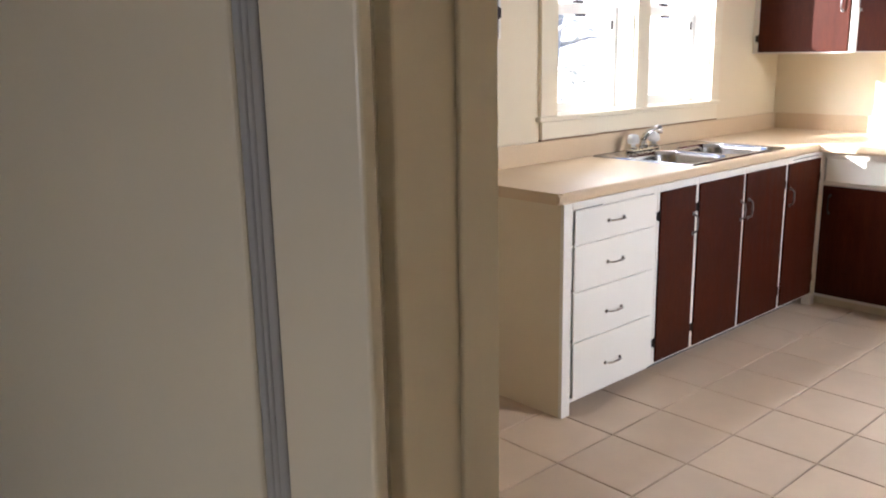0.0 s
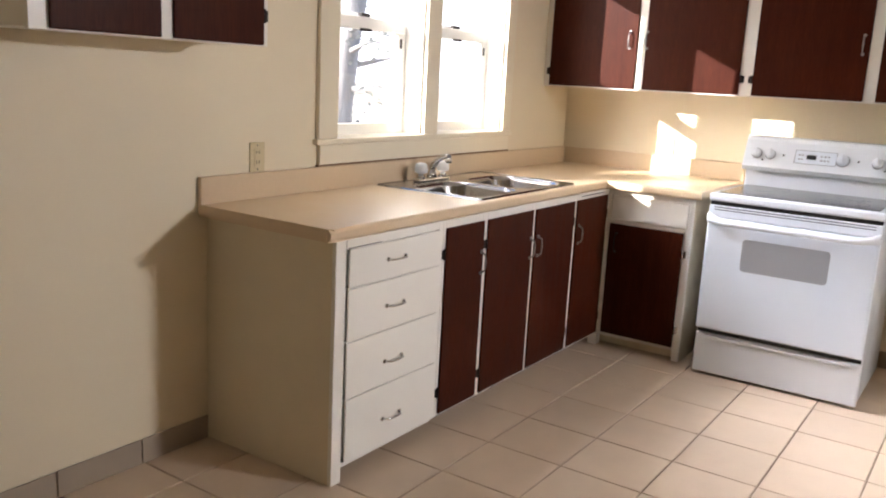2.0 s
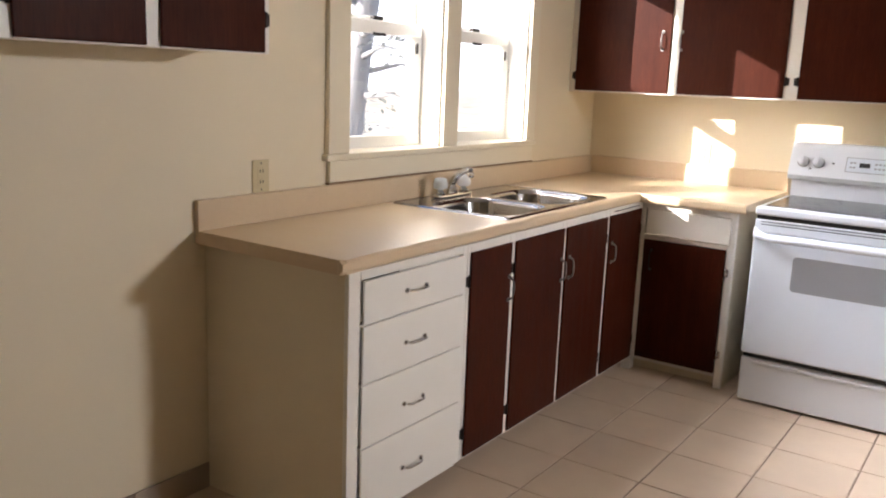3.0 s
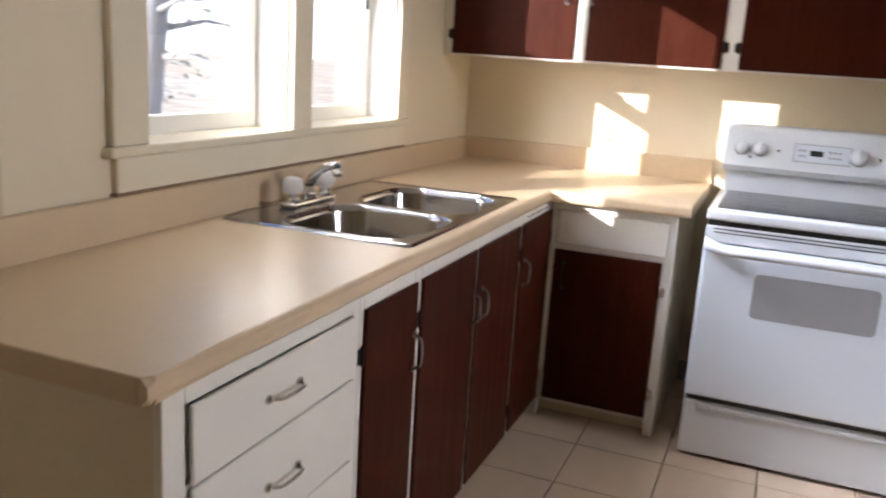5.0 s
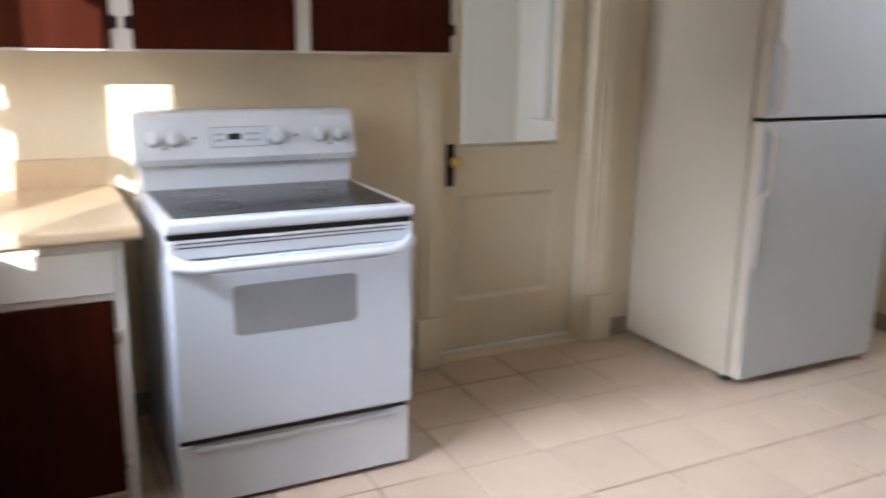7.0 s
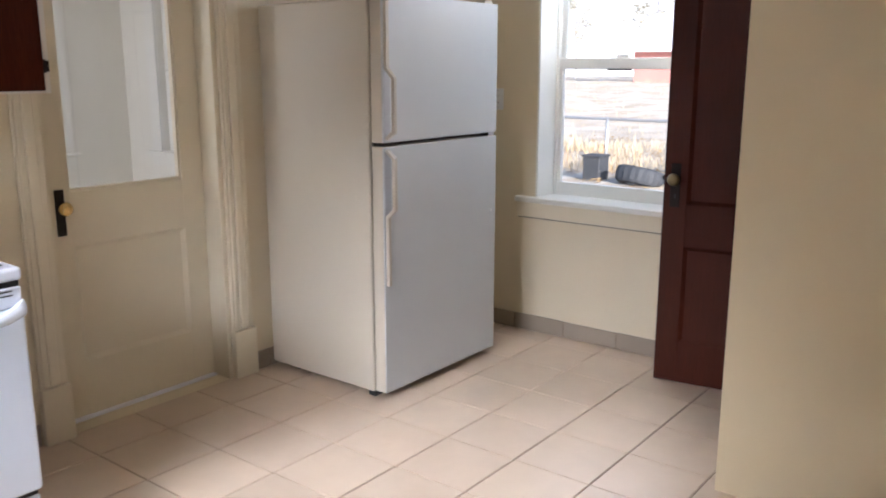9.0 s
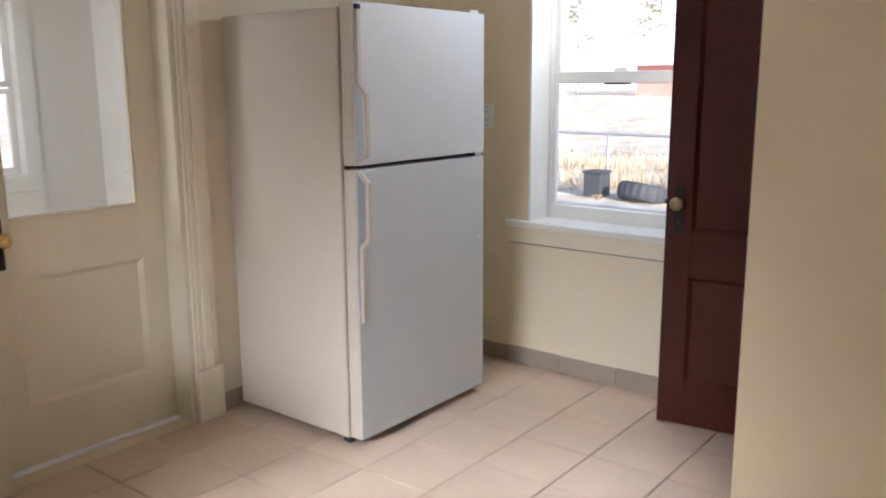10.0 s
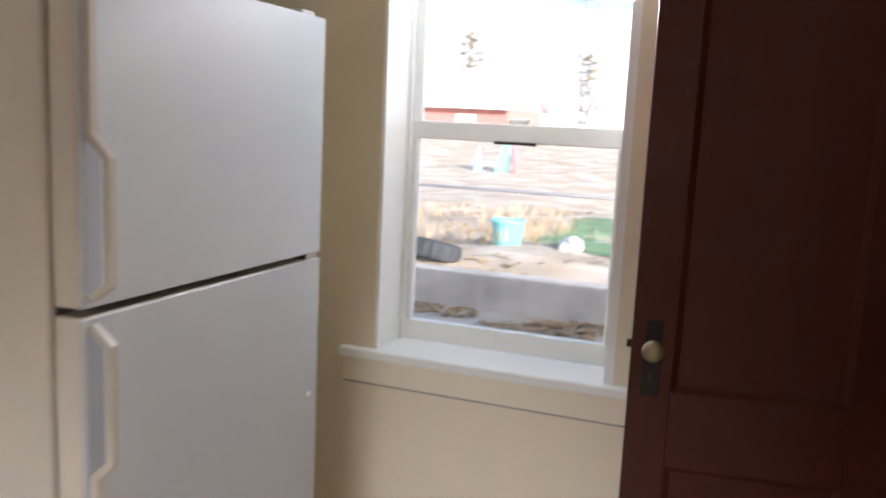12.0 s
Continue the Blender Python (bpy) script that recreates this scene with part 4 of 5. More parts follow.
    sec = [(5.128, 1.003), (5.086, 1.008), (5.076, 1.03), (5.128, 1.163), (5.142, 1.181), (5.165, 1.187), (5.25, 1.187), (5.25, 1.003)]
    bm = bmesh.new()
    ys = (a - 0.004, a + 0.008, b - 0.008, b + 0.004)
    rings = []
    for y in ys:
        s = 0.985 if y in (ys[0], ys[-1]) else 1.0
        cx, cz = 5.17, 1.095
        rings.append([bm.verts.new((cx + (x - cx) * s, y, cz + (z - cz) * s)) for x, z in sec])
    for p, q in zip(rings, rings[1:]):
        for k in range(len(sec)):
            bm.faces.new((p[k], p[(k + 1) % len(sec)], q[(k + 1) % len(sec)], q[k]))
    bm.faces.new(rings[0])
    bm.faces.new(rings[-1])
    bmesh.ops.recalc_face_normals(bm, faces=bm.faces[:])
    panel = part("control_panel", bm, RANGE, r)
    lean = math.degrees(math.atan2(0.052, 0.133))
    base = Matrix.Translation((5.076, 0, 1.03)) @ Euler((0, radians(lean), 0)).to_matrix().to_4x4()
    def on(b2):
        bmesh.ops.transform(b2, matrix=base, verts=b2.verts[:])
        return b2
    for y in (1.566, 1.497, 1.145, 0.985, 0.912):
        big = 0.03 if y == 1.145 else 0.025
        k = lathe([(big, 0), (big, 0.012), (big * 0.9, 0.022), (big * 0.82, 0.024), (0.003, 0.0245)], Matrix.Translation((-0.0006, y, 0.072)) @ Euler((0, radians(-90), 0)).to_matrix().to_4x4())
        kn = part("knob", on(k), RANGE, panel)
        # added grey ring draws the shadow round the white knob
        part("shade_ring", on(lathe([(big * 1.1, 0), (big * 1.1, 0.0014), (big * 0.9, 0.0016)], Matrix.Translation((-0.0004, y, 0.070)) @ Euler((0, radians(-90), 0)).to_matrix().to_4x4())), OVENGREY, kn, "grey ring for the shade behind the knob")
        part("pointer", on(box(-0.031, -0.0245, y - 0.005, y + 0.005, 0.072 - big * 0.8, 0.072 + big * 0.8, 0.002)), RANGE, kn)
    disp = part("display_panel", on(box(-0.0022, -0.0006, 1.175, 1.372, 0.038, 0.106)), RANGEDOOR, panel)
    bm = bmesh.new()
    for y0, y1, z0, z1 in ((1.172, 1.375, 0.106, 0.1085), (1.172, 1.375, 0.0355, 0.038), (1.372, 1.375, 0.038, 0.106), (1.172, 1.175, 0.038, 0.106)):
        box(-0.003, -0.0007, y0, y1, z0, z1, 0, 2, bm)
    part("display_border", on(bm), OVENGREY, disp)
    part("clock_window", on(box(-0.0034, -0.0023, 1.27, 1.316, 0.062, 0.084)), BLACK, disp, "dark clock window")
    for y in (1.337, 1.352, 1.245, 1.228, 1.211):
        part("button", on(box(-0.0032, -0.0023, y - 0.005, y + 0.005, 0.056, 0.064)), OVENGREY, disp)
        part("button", on(box(-0.0032, -0.0023, y - 0.005, y + 0.005, 0.078, 0.086)), OVENGREY, disp)
    for y, z in ((1.531, 0.038), (1.43, 0.072), (1.072, 0.072), (0.948, 0.036)):
        part("indicator", on(box(-0.0018, -0.0006, y - 0.0045, y + 0.0045, z - 0.0045, z + 0.0045)), BLACK, panel)


cooking_range()


def refrigerator():
    f = thing("refrigerator", (4.95, -1.12, 0.0), "white top-freezer refrigerator with long side handles", "refrigerator")
    a, b = -1.548, -0.700
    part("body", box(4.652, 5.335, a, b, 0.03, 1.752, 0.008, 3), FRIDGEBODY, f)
    part("base_grille", box(4.66, 4.70, a + 0.02, b - 0.02, 0.0, 0.0295), BLACK, f)
    for y in (a + 0.06, b - 0.06):
        part("roller", lathe([(0.014, -0.012), (0.014, 0.012)], Matrix.Translation((5.2, y, 0.015)) @ Euler((radians(90), 0, 0)).to_matrix().to_4x4()), BLACK, f)
    part("gasket", box(4.6405, 4.6515, a + 0.016, b - 0.016, 0.045, 1.745), FRIDGESEAL, f)
    # thin front panels stay white; door edges take the warm-lit side colour
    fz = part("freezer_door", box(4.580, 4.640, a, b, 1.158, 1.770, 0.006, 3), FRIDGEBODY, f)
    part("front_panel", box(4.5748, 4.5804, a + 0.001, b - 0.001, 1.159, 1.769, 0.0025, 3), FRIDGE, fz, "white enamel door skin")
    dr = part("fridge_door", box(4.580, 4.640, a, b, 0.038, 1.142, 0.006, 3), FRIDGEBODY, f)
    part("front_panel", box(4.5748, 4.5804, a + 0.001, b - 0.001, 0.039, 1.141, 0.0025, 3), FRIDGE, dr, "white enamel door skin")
    part("hinge_cap", box(4.60, 4.66, a + 0.01, a + 0.075, 1.7705, 1.785, 0.005), FRIDGETRIM, f)
    part("middle_hinge", box(4.583, 4.632, a + 0.01, a + 0.06, 1.1425, 1.1575), PEWTER, f)
    # handles: a flat strip by the door's edge that steps out into a straight grip
    def strap(path, y0, y1, half):
        """A bar of rectangular section that follows path, points (x, z), with sharp mitred bends."""
        pts = [Vector((x, z)) for x, z in path]
        rows = []
        for k, p in enumerate(pts):
            d0 = (p - pts[k - 1]).normalized() if k else (pts[1] - p).normalized()
            d1 = (pts[k + 1] - p).normalized() if k < len(pts) - 1 else d0
            n0, n1 = Vector((-d0.y, d0.x)), Vector((-d1.y, d1.x))
            n = (n0 + n1).normalized()
            n = n * (half / max(0.5, n.dot(n0)))
            rows.append((p + n, p - n))
        bm = bmesh.new()
        rings = [[bm.verts.new((u.x, y0, u.y)), bm.verts.new((u.x, y1, u.y)), bm.verts.new((v.x, y1, v.y)), bm.verts.new((v.x, y0, v.y))] for u, v in rows]
        for p, q in zip(rings, rings[1:]):
            for k in range(4):
                bm.faces.new((p[k], p[(k + 1) % 4], q[(k + 1) % 4], q[k]))
        bm.faces.new(rings[0][::-1])
        bm.faces.new(rings[-1])
        bmesh.ops.recalc_face_normals(bm, faces=bm.faces[:])
        bmesh.ops.bevel(bm, geom=bm.edges[:], offset=0.0022, segments=2, profile=0.5, affect="EDGES")
        return bm
    X = 4.575
    near, out = X - 0.0075, X - 0.046
    part("handle", strap([(near, 1.74), (near, 1.468), (out, 1.428), (out, 1.206), (X - 0.004, 1.176)], b - 0.031, b - 0.012, 0.0075), FRIDGETRIM, fz, "ivory plastic side handle")
    part("handle", strap([(X - 0.004, 1.128), (out, 1.094), (out, 0.876), (near, 0.842), (near, 0.535)], b - 0.031, b - 0.012, 0.0075), FRIDGETRIM, dr, "ivory plastic side handle")
    part("handle_plate", box(4.5735, 4.5749, b - 0.048, b - 0.010, 1.18, 1.475), PLATEGREY, fz)
    part("handle_plate", box(4.5735, 4.5749, b - 0.048, b - 0.010, 0.835, 1.125), PLATEGREY, dr)
    part("handle_cap", box(4.558, 4.5749, b - 0.032, b - 0.010, 1.739, 1.758, 0.003), IRON, fz)
    part("door_stud", lathe([(0.008, 0), (0.007, 0.004), (0.002, 0.006)], Matrix.Translation((4.5755, a + 0.045, 0.77)) @ Euler((0, radians(-90), 0)).to_matrix().to_4x4(), 12), PLATEWHITE, dr)


refrigerator()


# ---- sockets and base tiles ----
def outlet(at, out, along, material, label):
    """A wall plate about 7 by 12 cm."""
    c, o, s = Vector(at), Vector(out), Vector(along)
    def slab(u0, u1, z0, z1, d0, d1, bev=0.0):
        p = c + s * u0 + o * d0 + Vector((0, 0, z0))
        q = c + s * u1 + o * d1 + Vector((0, 0, z1))
        return box(min(p.x, q.x), max(p.x, q.x), min(p.y, q.y), max(p.y, q.y), p.z, q.z, bev)
    t = thing("wall_outlet", c + o * 0.0005, label, "outlet", "kitchen wall outlets")
    part("plate", slab(-0.038, 0.038, -0.058, 0.058, 0.0005, 0.006, 0.003), material, t)
    ins = part("socket_insert", slab(-0.017, 0.017, -0.034, 0.034, 0.006, 0.0085, 0.002), material, t)
    for dz in (-0.019, 0.019):
        for du in (-0.0065, 0.0065):
            part("slot", slab(du - 0.0018, du + 0.0018, dz - 0.005, dz + 0.007, 0.0084, 0.0089), BLACK, ins)
    for dz in (-0.046, 0.046):
        part("screw", slab(-0.003, 0.003, dz - 0.003, dz + 0.003, 0.006, 0.0068), DARKGREY, t)


outlet((2.731, NORTH, 1.070), (0, -1, 0), (1, 0, 0), IVORY, "ivory duplex wall outlet above the backsplash")
outlet((4.872, SOUTH, 1.30), (0, 1, 0), (1, 0, 0), PLATEWHITE, "white wall outlet behind the fridge")
outlet((EAST, 2.145, 1.075), (-1, 0, 0), (0, 1, 0), IVORY, "ivory wall outlet above the corner worktop")


# ---- outdoors ----
def yard_z(x, y):
    """The yard's height: level by the house, rising towards the far house."""
    u = min(1.0, max(0.0, (-18.0 - y) / 27.0))
    return -0.12 + 0.16 * noise.noise((x * 0.4, y * 0.4, 0)) + 0.72 * u * u * (3 - 2 * u)


def ground():
    bm = bmesh.new()
    for q in [(-400, 400, -400, 400)]:
        vs = [bm.verts.new((x, y, -0.50)) for x, y in ((q[0], q[2]), (q[1], q[2]), (q[1], q[3]), (q[0], q[3]))]
        bm.faces.new(vs)
    structure("ground", bm, DIRT, "dry leaf-strewn ground round the house", "ground")
    bm = bmesh.new()
    nx, ny = 110, 70
    grid = {}
    for i in range(nx + 1):
        for j in range(ny + 1):
            x = -60 + 140 * i / nx
            y = -8.3 - 72 * (j / ny) ** 1.8
            h = yard_z(x, y) if j > 1 else -0.12
            grid[i, j] = bm.verts.new((x, y, h))
    for i in range(nx):
        for j in range(ny):
            f = bm.faces.new((grid[i, j + 1], grid[i + 1, j + 1], grid[i + 1, j], grid[i, j]))
            f.smooth = True
    structure("yard", bm, DIRT, "raised back yard with dry ground and leaves", "ground")
    bm = box(-30, 40, -8.36, -8.15, -0.52, -0.09, 0.02)
    structure("retaining_wall", bm, CONCRETE, "weathered concrete retaining wall along the yard", "wall")
    structure("foundation", box(-3.0, 7.8, -2.2, 3.0, -0.52, -0.16), CONCRETE, "concrete foundation of the house", "foundation")
    structure("roof", box(-3.2, 8.0, -2.35, 3.2, 2.68, 2.8), SIDING, "flat roof slab over the house", "roof")


ground()


def horizon_glow():
    """An added glowing white ring, far beyond the trees, for the bright low sky."""
    m = bpy.data.materials.new("glowing_sky_backdrop")
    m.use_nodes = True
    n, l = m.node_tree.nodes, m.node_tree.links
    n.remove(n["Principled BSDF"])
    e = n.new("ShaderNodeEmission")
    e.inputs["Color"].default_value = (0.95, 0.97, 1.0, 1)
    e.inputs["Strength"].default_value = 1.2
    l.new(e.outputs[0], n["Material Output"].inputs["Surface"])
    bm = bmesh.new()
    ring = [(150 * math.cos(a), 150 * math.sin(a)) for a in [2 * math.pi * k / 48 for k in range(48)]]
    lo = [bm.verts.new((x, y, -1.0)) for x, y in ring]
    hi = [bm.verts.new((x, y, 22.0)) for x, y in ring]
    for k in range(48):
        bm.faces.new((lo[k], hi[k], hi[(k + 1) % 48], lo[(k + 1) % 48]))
    structure("backdrop", bm, m, "glowing white backdrop added as bright sky at the horizon", "backdrop")


horizon_glow()


def lawn():
    """A green patch on the yard with an uneven edge."""
    bm = bmesh.new()
    g = {}
    for i in range(41):
        for j in range(41):
            x, y = 2.6 + 4.1 * i / 40, -15.2 + 5.2 * j / 40
            g[i, j] = bm.verts.new((x, y, yard_z(x, y) + 0.012 + 0.012 * noise.noise((x * 9, y * 9, 2))))
    for i in range(40):
        for j in range(40):
            u, v = (i - 20) / 20, (j - 20) / 20
            if u * u + v * v < 0.85 + 0.5 * noise.noise((i * 0.16, j * 0.16, 5)):
                bm.faces.new((g[i, j], g[i + 1, j], g[i + 1, j + 1], g[i, j + 1])).smooth = True
    for v in [v for v in bm.verts if not v.link_faces]:
        bm.verts.remove(v)
    structure("lawn", bm, GRASSM, "patch of short green lawn in the yard", "lawn")


lawn()


def scatter(name, material, label, category, count, area, size, z, seed, upright=False, lift=0.02):
    """Many small blades or leaves lying on the ground, as one thing of kind stuff."""
    rng = random.Random(seed)
    verts, faces = [], []
    for _ in range(count):
        x, y = rng.uniform(area[0], area[1]), rng.uniform(area[2], area[3])
        if noise.noise((x * 0.9, y * 0.9, seed)) < -0.12:
            continue
        a, s = rng.uniform(0, 6.283), size * rng.uniform(0.5, 1.4)
        u = Vector((math.cos(a), math.sin(a), rng.uniform(-0.3, 0.3))) * s
        v = Vector((-math.sin(a), math.cos(a), rng.uniform(-0.4, 0.4))) * s * 0.6
        c = Vector((x, y, (yard_z(x, y) + 0.01 if z is None else z) + rng.uniform(0.005, lift)))
        if upright:
            v = Vector((rng.uniform(-0.4, 0.4), rng.uniform(-0.4, 0.4), 1)) * s * 2.2
            u = u * 0.18
            c.z += s * 2.0
        k = len(verts)
        verts += [c - u, c - v, c + u, c + v]
        faces.append((k, k + 1, k + 2, k + 3))
    me = bpy.data.meshes.new(name)
    me.from_pydata([tuple(p) for p in verts], [], faces)
    me.materials.append(material)
    return tagged(new(name, me), label, category, "", "stuff")


scatter("fallen_leaves", LEAFM, "orange-brown fallen leaves along the concrete wall", "leaves", 9000, (2.5, 9.5, -8.15, -4.2), 0.05, -0.50, 3)
scatter("yard_leaves", LEAFM, "scattered fallen leaves in the yard", "leaves", 4000, (2.0, 16.0, -16.0, -8.4), 0.05, None, 5, lift=0.03)
scatter("dry_weeds", STRAWM, "straw-coloured dry weeds along the fence", "weeds", 5200, (6.3, 18.0, -14.5, -9.3), 0.05, None, 7, True)
scatter("brown_weeds", LEAFM, "rusty brown dead weeds behind the fence", "weeds", 2600, (6.1, 18.0, -13.5, -9.5), 0.045, None, 23, True)
scatter("far_weeds", STRAWM, "sparse dry weeds on the rising yard", "weeds", 3500, (6.0, 34.0, -45.0, -15.0), 0.05, None, 17, True)
scatter("grass", GRASSM, "patch of green lawn grass", "grass", 12000, (3.0, 6.5, -15.0, -10.2), 0.014, None, 9, True)


def tyre():
    bm = bmesh.new()
    seg, sec = 40, 14
    m = Matrix.Translation((7.08, -8.78, 0.0)) @ Euler((radians(14), radians(-6), 0)).to_matrix().to_4x4()
    rings = []
    for i in range(seg):
        a = 6.28318 * i / seg
        ring = []
        for k in range(sec):
            t = 6.28318 * k / sec
            r = 0.245 + 0.1 * math.copysign(abs(math.cos(t)) ** 0.7, math.cos(t))
            h = 0.12 * math.copysign(abs(math.sin(t)) ** 0.7, math.sin(t))
            if k in (0, 1, sec - 1) and i % 2:
                r -= 0.012
            ring.append(bm.verts.new(m @ Vector((r * math.cos(a), r * math.sin(a), h))))
        rings.append(ring)
    for i in range(seg):
        p, q = rings[i], rings[(i + 1) % seg]
        for k in range(sec):
            bm.faces.new((p[k], p[(k + 1) % sec], q[(k + 1) % sec], q[k]))
    bmesh.ops.recalc_face_normals(bm, faces=bm.faces[:])
    tagged(part("tyre", bm, RUBBER), "old black car tyre lying behind the concrete wall", "tyre")


tyre()


def yard_things():
    c = thing("crate", (7.855, -8.95, -0.12), "dark grey plastic crate standing by the fence post", "crate")
    part("body", box(7.72, 7.99, -9.1, -8.8, -0.12, 0.22, 0.02, 3), RUBBER, c)
    part("rim", box(7.705, 8.005, -9.115, -8.785, 0.22, 0.25, 0.01), RUBBER, c)
    b = thing("bucket", (6.62, -10.3, -0.12), "turquoise plastic bucket standing in the yard", "bucket")
    part("body", lathe([(0.17, 0), (0.18, 0.01), (0.22, 0.36), (0.235, 0.37), (0.235, 0.40), (0.22, 0.40), (0.2, 0.34), (0.165, 0.03), (0.01, 0.03)], Matrix.Translation((6.62, -10.3, -0.12))), CYAN, b)
    part("handle", tube([(6.62 + 0.235 * math.cos(t), -10.3, 0.22 - 0.12 * math.sin(t) + 0.06) for t in [math.pi * k / 8 for k in range(9)]], 0.006), GALV, b)
    bm = bmesh.new()
    bmesh.ops.create_icosphere(bm, subdivisions=3, radius=0.17)
    for v in bm.verts:
        v.co *= 1 + 0.35 * noise.noise(v.co * 7)
        v.co.z *= 0.9 if v.co.z > 0 else 0.5
    bmesh.ops.translate(bm, vec=(5.75, -10.25, -0.02), verts=bm.verts[:])
    tagged(part("sack", bm, BAGWHITE), "crumpled white sack on the grass", "sack")
    bm = bmesh.new()
    x, y, w, h = 12.4, -26.0, 0.2, 0.95
    z = yard_z(x, y) - 0.03
    vs = [bm.verts.new(p) for p in ((x - w, y, z), (x + w, y, z), (x, y - 0.1, z + h), (x, y + 0.4, z))]
    for t in ((0, 1, 2), (1, 3, 2), (3, 0, 2), (0, 3, 1)):
        bm.faces.new([vs[i] for i in t])
    bmesh.ops.bevel(bm, geom=bm.edges[:], offset=0.03, segments=2, affect="EDGES")
    tagged(part("tarp_heap", bm, BLUETARP), "blue tarpaulin tied upright over a narrow heap", "tarp")
    x, z = 11.3, yard_z(11.3, -26.0) - 0.03
    q = thing("slide", (x, y, z), "turquoise plastic slide with a red ladder in the yard", "slide")
    def slab(p0, p1, thick, depth):
        """A leaning board between two points of the plane y, as thick as given across it."""
        own = bmesh.new()
        rows = [[own.verts.new((px + dx, y + dy, pz)) for dx, dy in ((0, -depth), (thick, -depth), (thick, depth), (0, depth))] for px, pz in (p0, p1)]
        for k in range(4):
            own.faces.new((rows[0][k], rows[0][(k + 1) % 4], rows[1][(k + 1) % 4], rows[1][k]))
        own.faces.new(rows[0][::-1])
        own.faces.new(rows[1])
        bmesh.ops.recalc_face_normals(own, faces=own.faces[:])
        return own
    part("chute", slab((x + 0.12, z), (x - 0.12, z + 0.92), 0.30, 0.2), CYAN, q)
    part("ladder", slab((x - 0.30, z), (x - 0.16, z + 0.92), 0.10, 0.2), REDPAINT, q, "red ladder side")


yard_things()


def fence():
    f = thing("chain_link_fence", (7.0, -9.45, -0.12), "low galvanised chain-link fence with a top rail", "fence")
    part("rail", tube([(-4, -9.45, 0.73), (22, -9.45, 0.73)], 0.02), GALV, f)
    for k in range(8):
        x = 7.95 - 3.1 * 3 + 3.1 * k
        part("post", tube([(x, -9.45, -0.2), (x, -9.45, 0.76)], 0.026), GALV, f)
    verts, faces = [], []
    step, h = 0.075, 0.82
    for k in range(int(26 / step)):
        for s in (-1, 1):
            x0 = -4 + k * step
            x1 = x0 + s * h
            w = 0.0022
            i = len(verts)
            verts += [(x0 - w, -9.45 + s * 0.003, -0.1), (x0 + w, -9.45 + s * 0.003, -0.1), (x1 + w, -9.45 + s * 0.003, 0.72), (x1 - w, -9.45 + s * 0.003, 0.72)]
            faces.append((i, i + 1, i + 2, i + 3))
    bm = bmesh.new()
    vs = [bm.verts.new(p) for p in verts]
    for fc in faces:
        bm.faces.new([vs[i] for i in fc])
    part("wire_mesh", bm, GALV, f)


fence()


def far_house():
    h = thing("house", (21.3, -50.0, 0.4), "low faded red house with a pale metal roof beyond the yard", "house")
    x0, x1, y0, y1 = 17.6, 25.0, -54.0, -46.5
    part("wall", box(x0, x1, y0, y1, 0.35, 2.5), REDWALL, h)
    bm = bmesh.new()
    ym = (y0 + y1) / 2
    pts = [(x0 - 0.5, y1 + 0.6, 2.42), (x1 + 0.5, y1 + 0.6, 2.42), (x1 + 0.5, ym, 4.7), (x0 - 0.5, ym, 4.7), (x0 - 0.5, y0 - 0.6, 2.42), (x1 + 0.5, y0 - 0.6, 2.42)]
    vs = [bm.verts.new(p) for p in pts]
    top = [bm.verts.new((p[0], p[1], p[2] + 0.15)) for p in pts]
    for loop in ((0, 1, 2, 3), (3, 2, 5, 4)):
        bm.faces.new([vs[i] for i in loop[::-1]])
        bm.faces.new([top[i] for i in loop])
    for i, j in ((0, 1), (1, 2), (2, 5), (5, 4), (4, 3), (3, 0)):
        bm.faces.new((vs[i], vs[j], top[j], top[i]))
    part("roof", bm, ROOFWHITE, h)
    for x in (x0 + 0.02, x1 - 0.12):
        bm = bmesh.new()
        tri = [(y0, 2.5), (y1, 2.5), (ym, 4.62)]
        p = [bm.verts.new((x, a, b)) for a, b in tri]
        q = [bm.verts.new((x + 0.1, a, b)) for a, b in tri]
        bm.faces.new(p)
        bm.faces.new(q[::-1])
        for k in range(3):
            bm.faces.new((p[k], q[k], q[(k + 1) % 3], p[(k + 1) % 3]))
        bmesh.ops.recalc_face_normals(bm, faces=bm.faces[:])
        part("gable", bm, ROOFWHITE, h)
    for x in (20.2,):
        w = part("window", box(x - 0.6, x + 0.6, y1, y1 + 0.06, 1.3, 2.1, 0.01), SASH, h)
        part("pane", box(x - 0.5, x + 0.5, y1 + 0.061, y1 + 0.07, 1.4, 2.0), OVENGREY, w)
    part("chimney", box(20.0, 20.7, ym - 0.4, ym + 0.4, 4.1, 5.3, 0.02), CONCRETE, h)


far_house()


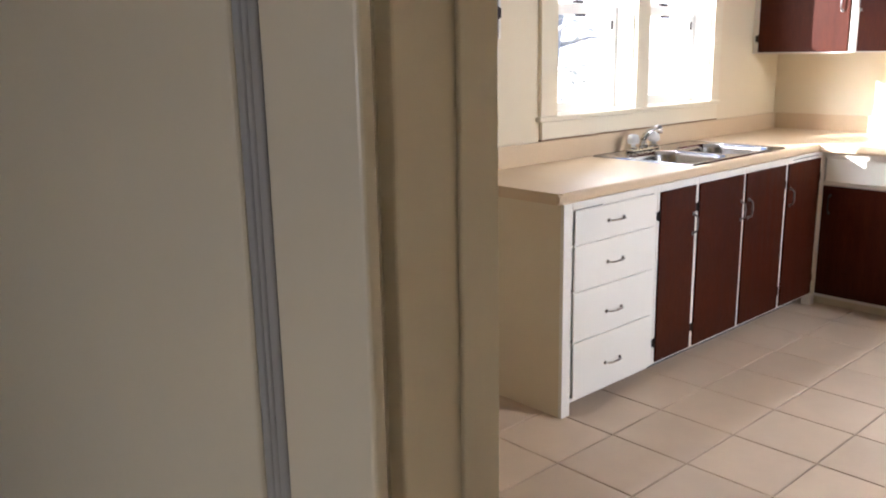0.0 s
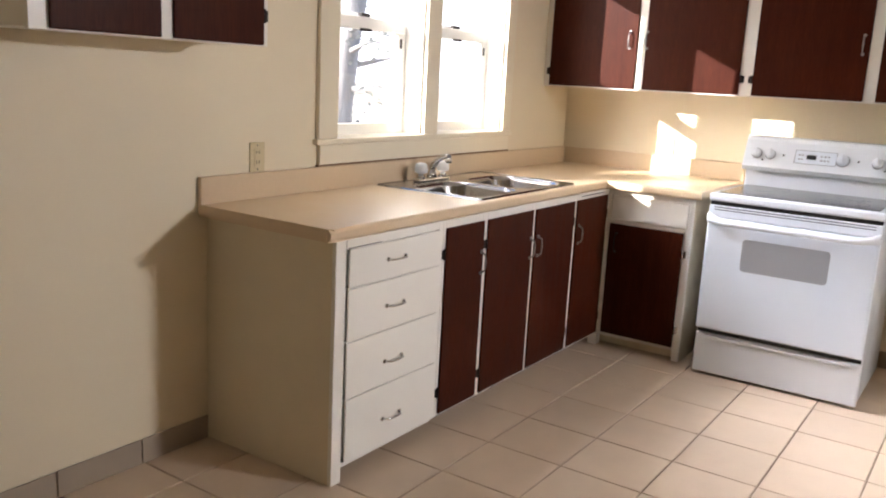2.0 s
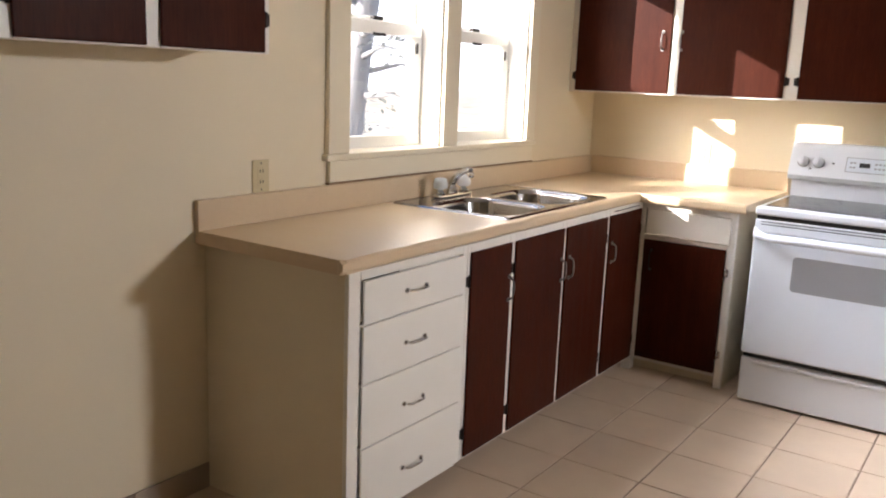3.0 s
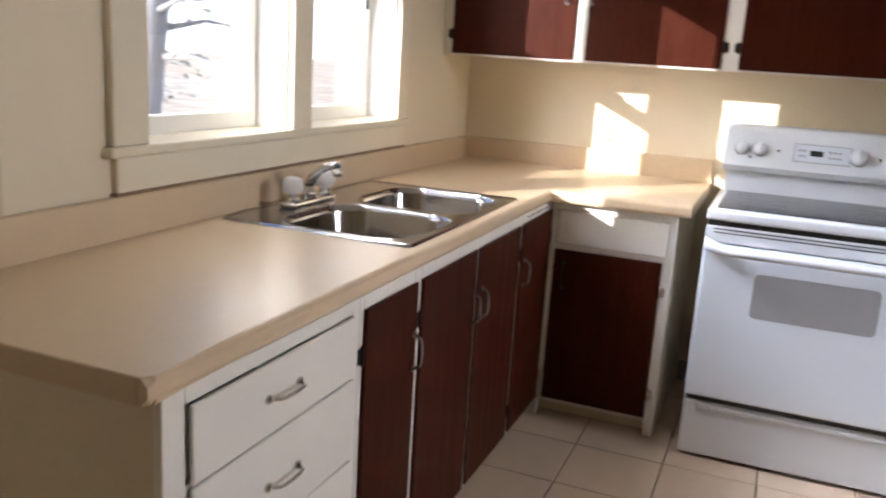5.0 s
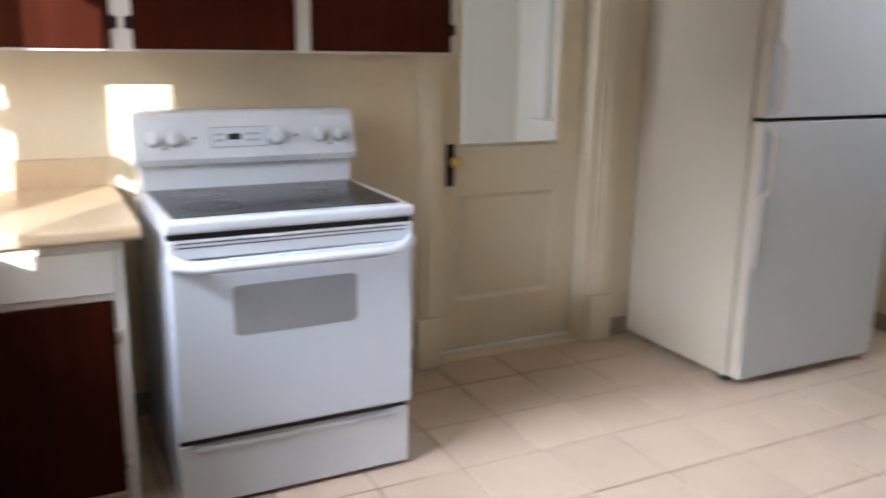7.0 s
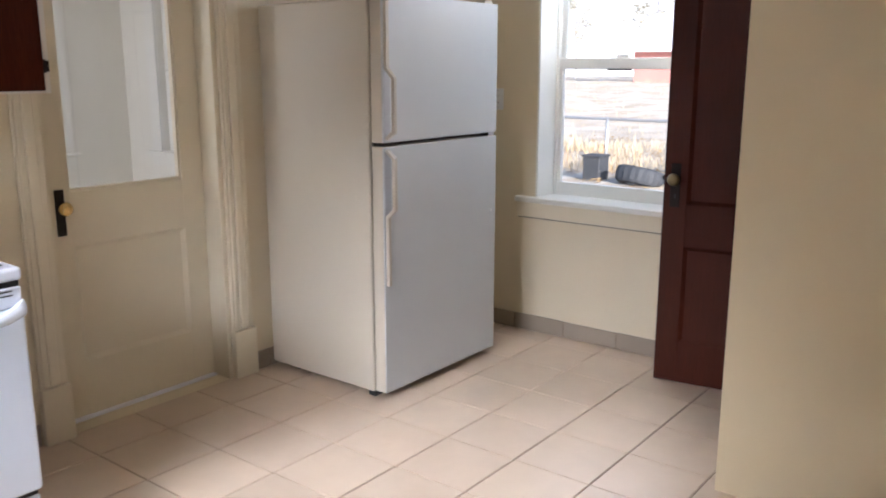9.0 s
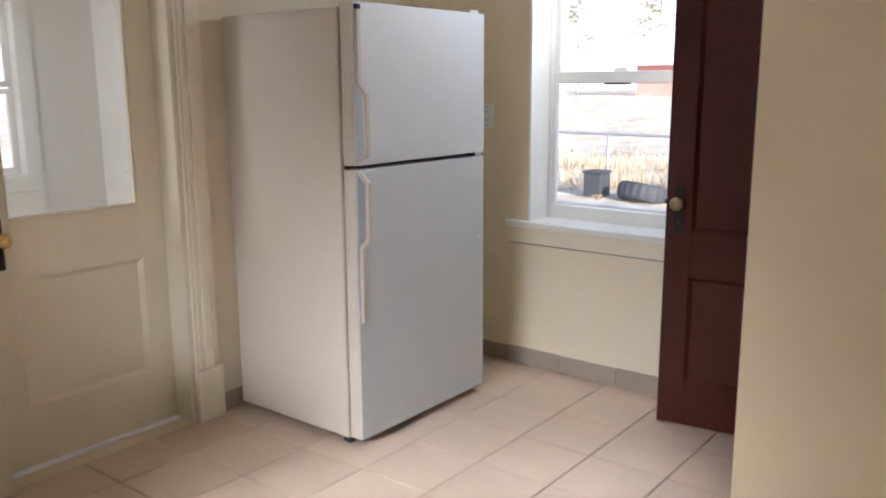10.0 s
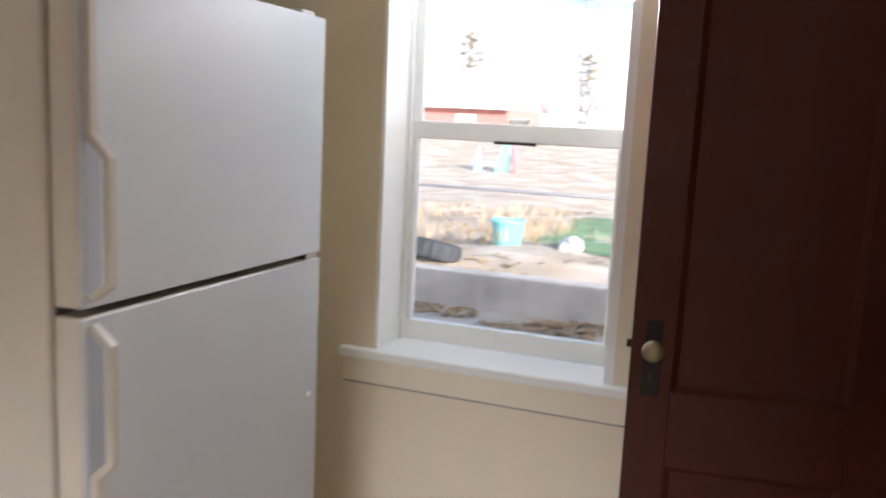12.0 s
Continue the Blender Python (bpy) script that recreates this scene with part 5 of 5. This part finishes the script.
def tree(name, at, height, spread, leaf, label, seed, trunk_r, first, clumps, leaf_size, bark=BARK, leaves=46):
    """A tapered trunk with limbs, and a crown of small leaves round the limbs' ends."""
    rng = random.Random(seed)
    t = thing(name, at, label, "tree", "trees round the yard")
    base = Vector(at)
    pts = [base + Vector((0.12 * math.sin(k * 1.3 + seed), 0.12 * math.cos(k * 1.7 + seed), height * k / 8)) for k in range(9)]
    part("trunk", tube(pts, [trunk_r * (1.15 - k / 8) + 0.015 for k in range(9)], 10), bark, t)
    limbs = bmesh.new()
    verts, faces = [], []
    for i in range(clumps):
        u = first + (1 - first) * (i + rng.random()) / clumps
        a = rng.uniform(0, 6.283)
        reach = spread * (1.05 - 0.85 * (u - first) / (1 - first)) * rng.uniform(0.6, 1.1)
        p = base + Vector((0, 0, height * u))
        e = p + Vector((math.cos(a) * reach, math.sin(a) * reach, rng.uniform(-0.15, 0.3) * reach))
        tube([p, (p + e) / 2 + Vector((0, 0, 0.08 * reach)), e], [0.2 * trunk_r + 0.012, 0.02, 0.008], 5, limbs)
        for _ in range(leaves):
            f = rng.uniform(0.25, 1.08)
            c = p.lerp(e, f) + Vector((rng.gauss(0, 1), rng.gauss(0, 1), rng.gauss(0, 0.7))) * 0.16 * (0.4 + reach * 0.5)
            b = rng.uniform(0, 6.283)
            s = leaf_size * rng.uniform(0.6, 1.5)
            x = Vector((math.cos(b), math.sin(b), rng.uniform(-0.6, 0.6))) * s
            y = Vector((-math.sin(b), math.cos(b), rng.uniform(-0.6, 0.6))) * s * 0.45
            k = len(verts)
            verts += [c - x, c - y, c + x, c + y]
            faces.append((k, k + 1, k + 2, k + 3))
    part("limbs", limbs, bark, t)
    bm = bmesh.new()
    vs = [bm.verts.new(p) for p in verts]
    for fc in faces:
        bm.faces.new([vs[i] for i in fc])
    part("crown", bm, leaf, t)


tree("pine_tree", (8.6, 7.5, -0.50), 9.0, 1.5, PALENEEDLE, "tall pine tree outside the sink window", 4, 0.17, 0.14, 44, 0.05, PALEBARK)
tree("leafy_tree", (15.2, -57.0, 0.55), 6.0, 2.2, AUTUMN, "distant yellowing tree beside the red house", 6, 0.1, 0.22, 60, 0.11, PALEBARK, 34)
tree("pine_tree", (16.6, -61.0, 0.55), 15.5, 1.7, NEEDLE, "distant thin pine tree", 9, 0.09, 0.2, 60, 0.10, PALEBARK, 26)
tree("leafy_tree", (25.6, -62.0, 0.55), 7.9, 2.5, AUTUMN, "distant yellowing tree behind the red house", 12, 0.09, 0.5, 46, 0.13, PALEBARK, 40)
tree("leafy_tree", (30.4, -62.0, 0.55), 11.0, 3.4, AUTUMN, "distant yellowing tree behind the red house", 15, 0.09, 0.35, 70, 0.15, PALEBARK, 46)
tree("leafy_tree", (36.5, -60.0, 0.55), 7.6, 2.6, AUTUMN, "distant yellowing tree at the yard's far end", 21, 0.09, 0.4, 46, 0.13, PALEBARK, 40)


# ---- floor tiles and base tiles, piece by piece ----
def piece_mesh(name, dx, dy, dz, bev, material):
    bm = box(-dx / 2, dx / 2, -dy / 2, dy / 2, 0, dz)
    top = [e for e in bm.edges if all(v.co.z > dz - 1e-6 for v in e.verts)]
    bmesh.ops.bevel(bm, geom=top, offset=bev, segments=1, affect="EDGES")
    return mesh_of(name, bm, material)


def floor_tiles():
    rng = random.Random(2)
    PX, PY, X0, Y0, J = 0.3235, 0.3190, 2.197, 1.975, 0.006
    full = piece_mesh("tile", PX - J, PY - J, 0.0065, 0.002, TILE)
    for i in range(-6, 11):
        for j in range(-14, 4):
            x0, x1 = X0 + i * PX + J / 2, X0 + (i + 1) * PX - J / 2
            y0, y1 = Y0 + j * PY + J / 2, Y0 + (j + 1) * PY - J / 2
            lx, hx = 0.562, EAST - 0.002
            ly, hy = SOUTH + 0.002, NORTH - 0.002
            if y1 < -0.82 + 0.1:
                lx = 3.122
            if lx == 0.562 and y0 < -0.814:
                ly = -0.814 if x1 < 3.12 else ly
            a0, a1, b0, b1 = max(x0, lx), min(x1, hx), max(y0, ly), min(y1, hy)
            if a1 - a0 < 0.02 or b1 - b0 < 0.02:
                continue
            whole = abs(a1 - a0 - (x1 - x0)) < 1e-6 and abs(b1 - b0 - (y1 - y0)) < 1e-6
            me = full if whole else piece_mesh("tile", a1 - a0, b1 - b0, 0.0065, 0.002, TILE)
            ob = new("tile", me)
            ob.parent = floor
            at = Vector(((a0 + a1) / 2, (b0 + b1) / 2, -0.0062 + rng.uniform(-0.0005, 0.0003)))
            ob.location = at - WHERE[floor.name]
            ob.rotation_euler = (rng.uniform(-1, 1) * 0.0018, rng.uniform(-1, 1) * 0.0018, rng.uniform(-1, 1) * 0.0012)


floor_tiles()


def base_tiles(name, axis, at, a, b, out, label):
    """A run of base tiles on a wall; axis: the way it runs; at: the wall's face; out: +1 or -1."""
    t = 0.011
    h = 0.092
    lo, hi = min(at, at + out * 0.004), max(at, at + out * 0.004)
    back = box(a, b, lo, hi, 0.001, h - 0.004) if axis == "x" else box(lo, hi, a, b, 0.001, h - 0.004)
    base = structure(name, back, GROUT, label, "baseboard")
    x = a
    rng = random.Random(int(abs(at) * 100))
    while x < b - 0.01:
        y = min(b, x + 0.321)
        p, q = at + out * 0.0045, at + out * t
        p, q = min(p, q), max(p, q)
        hh = h + rng.uniform(-0.002, 0.002)
        bm = box(x + 0.0025, y - 0.0025, p, q, 0.001, hh, 0.002, 1) if axis == "x" else box(p, q, x + 0.0025, y - 0.0025, 0.001, hh, 0.002, 1)
        part("tile", bm, BASETILE, base)
        x = y


base_tiles("baseboard_north", "x", NORTH, 0.58, 2.484, -1, "grey-beige ceramic base tiles under the north wall")
base_tiles("baseboard_south", "x", SOUTH, 3.125, EAST - 0.013, 1, "grey-beige ceramic base tiles under the window")
base_tiles("baseboard_east", "y", EAST, 0.475, 1.72, -1, "grey-beige ceramic base tiles behind the range")
base_tiles("baseboard_door", "y", EAST, -1.985, -0.605, -1, "grey-beige ceramic base tiles beside the door")
base_tiles("baseboard_west", "y", WEST, 0.825, 2.82, 1, "grey-beige ceramic base tiles under the west wall")
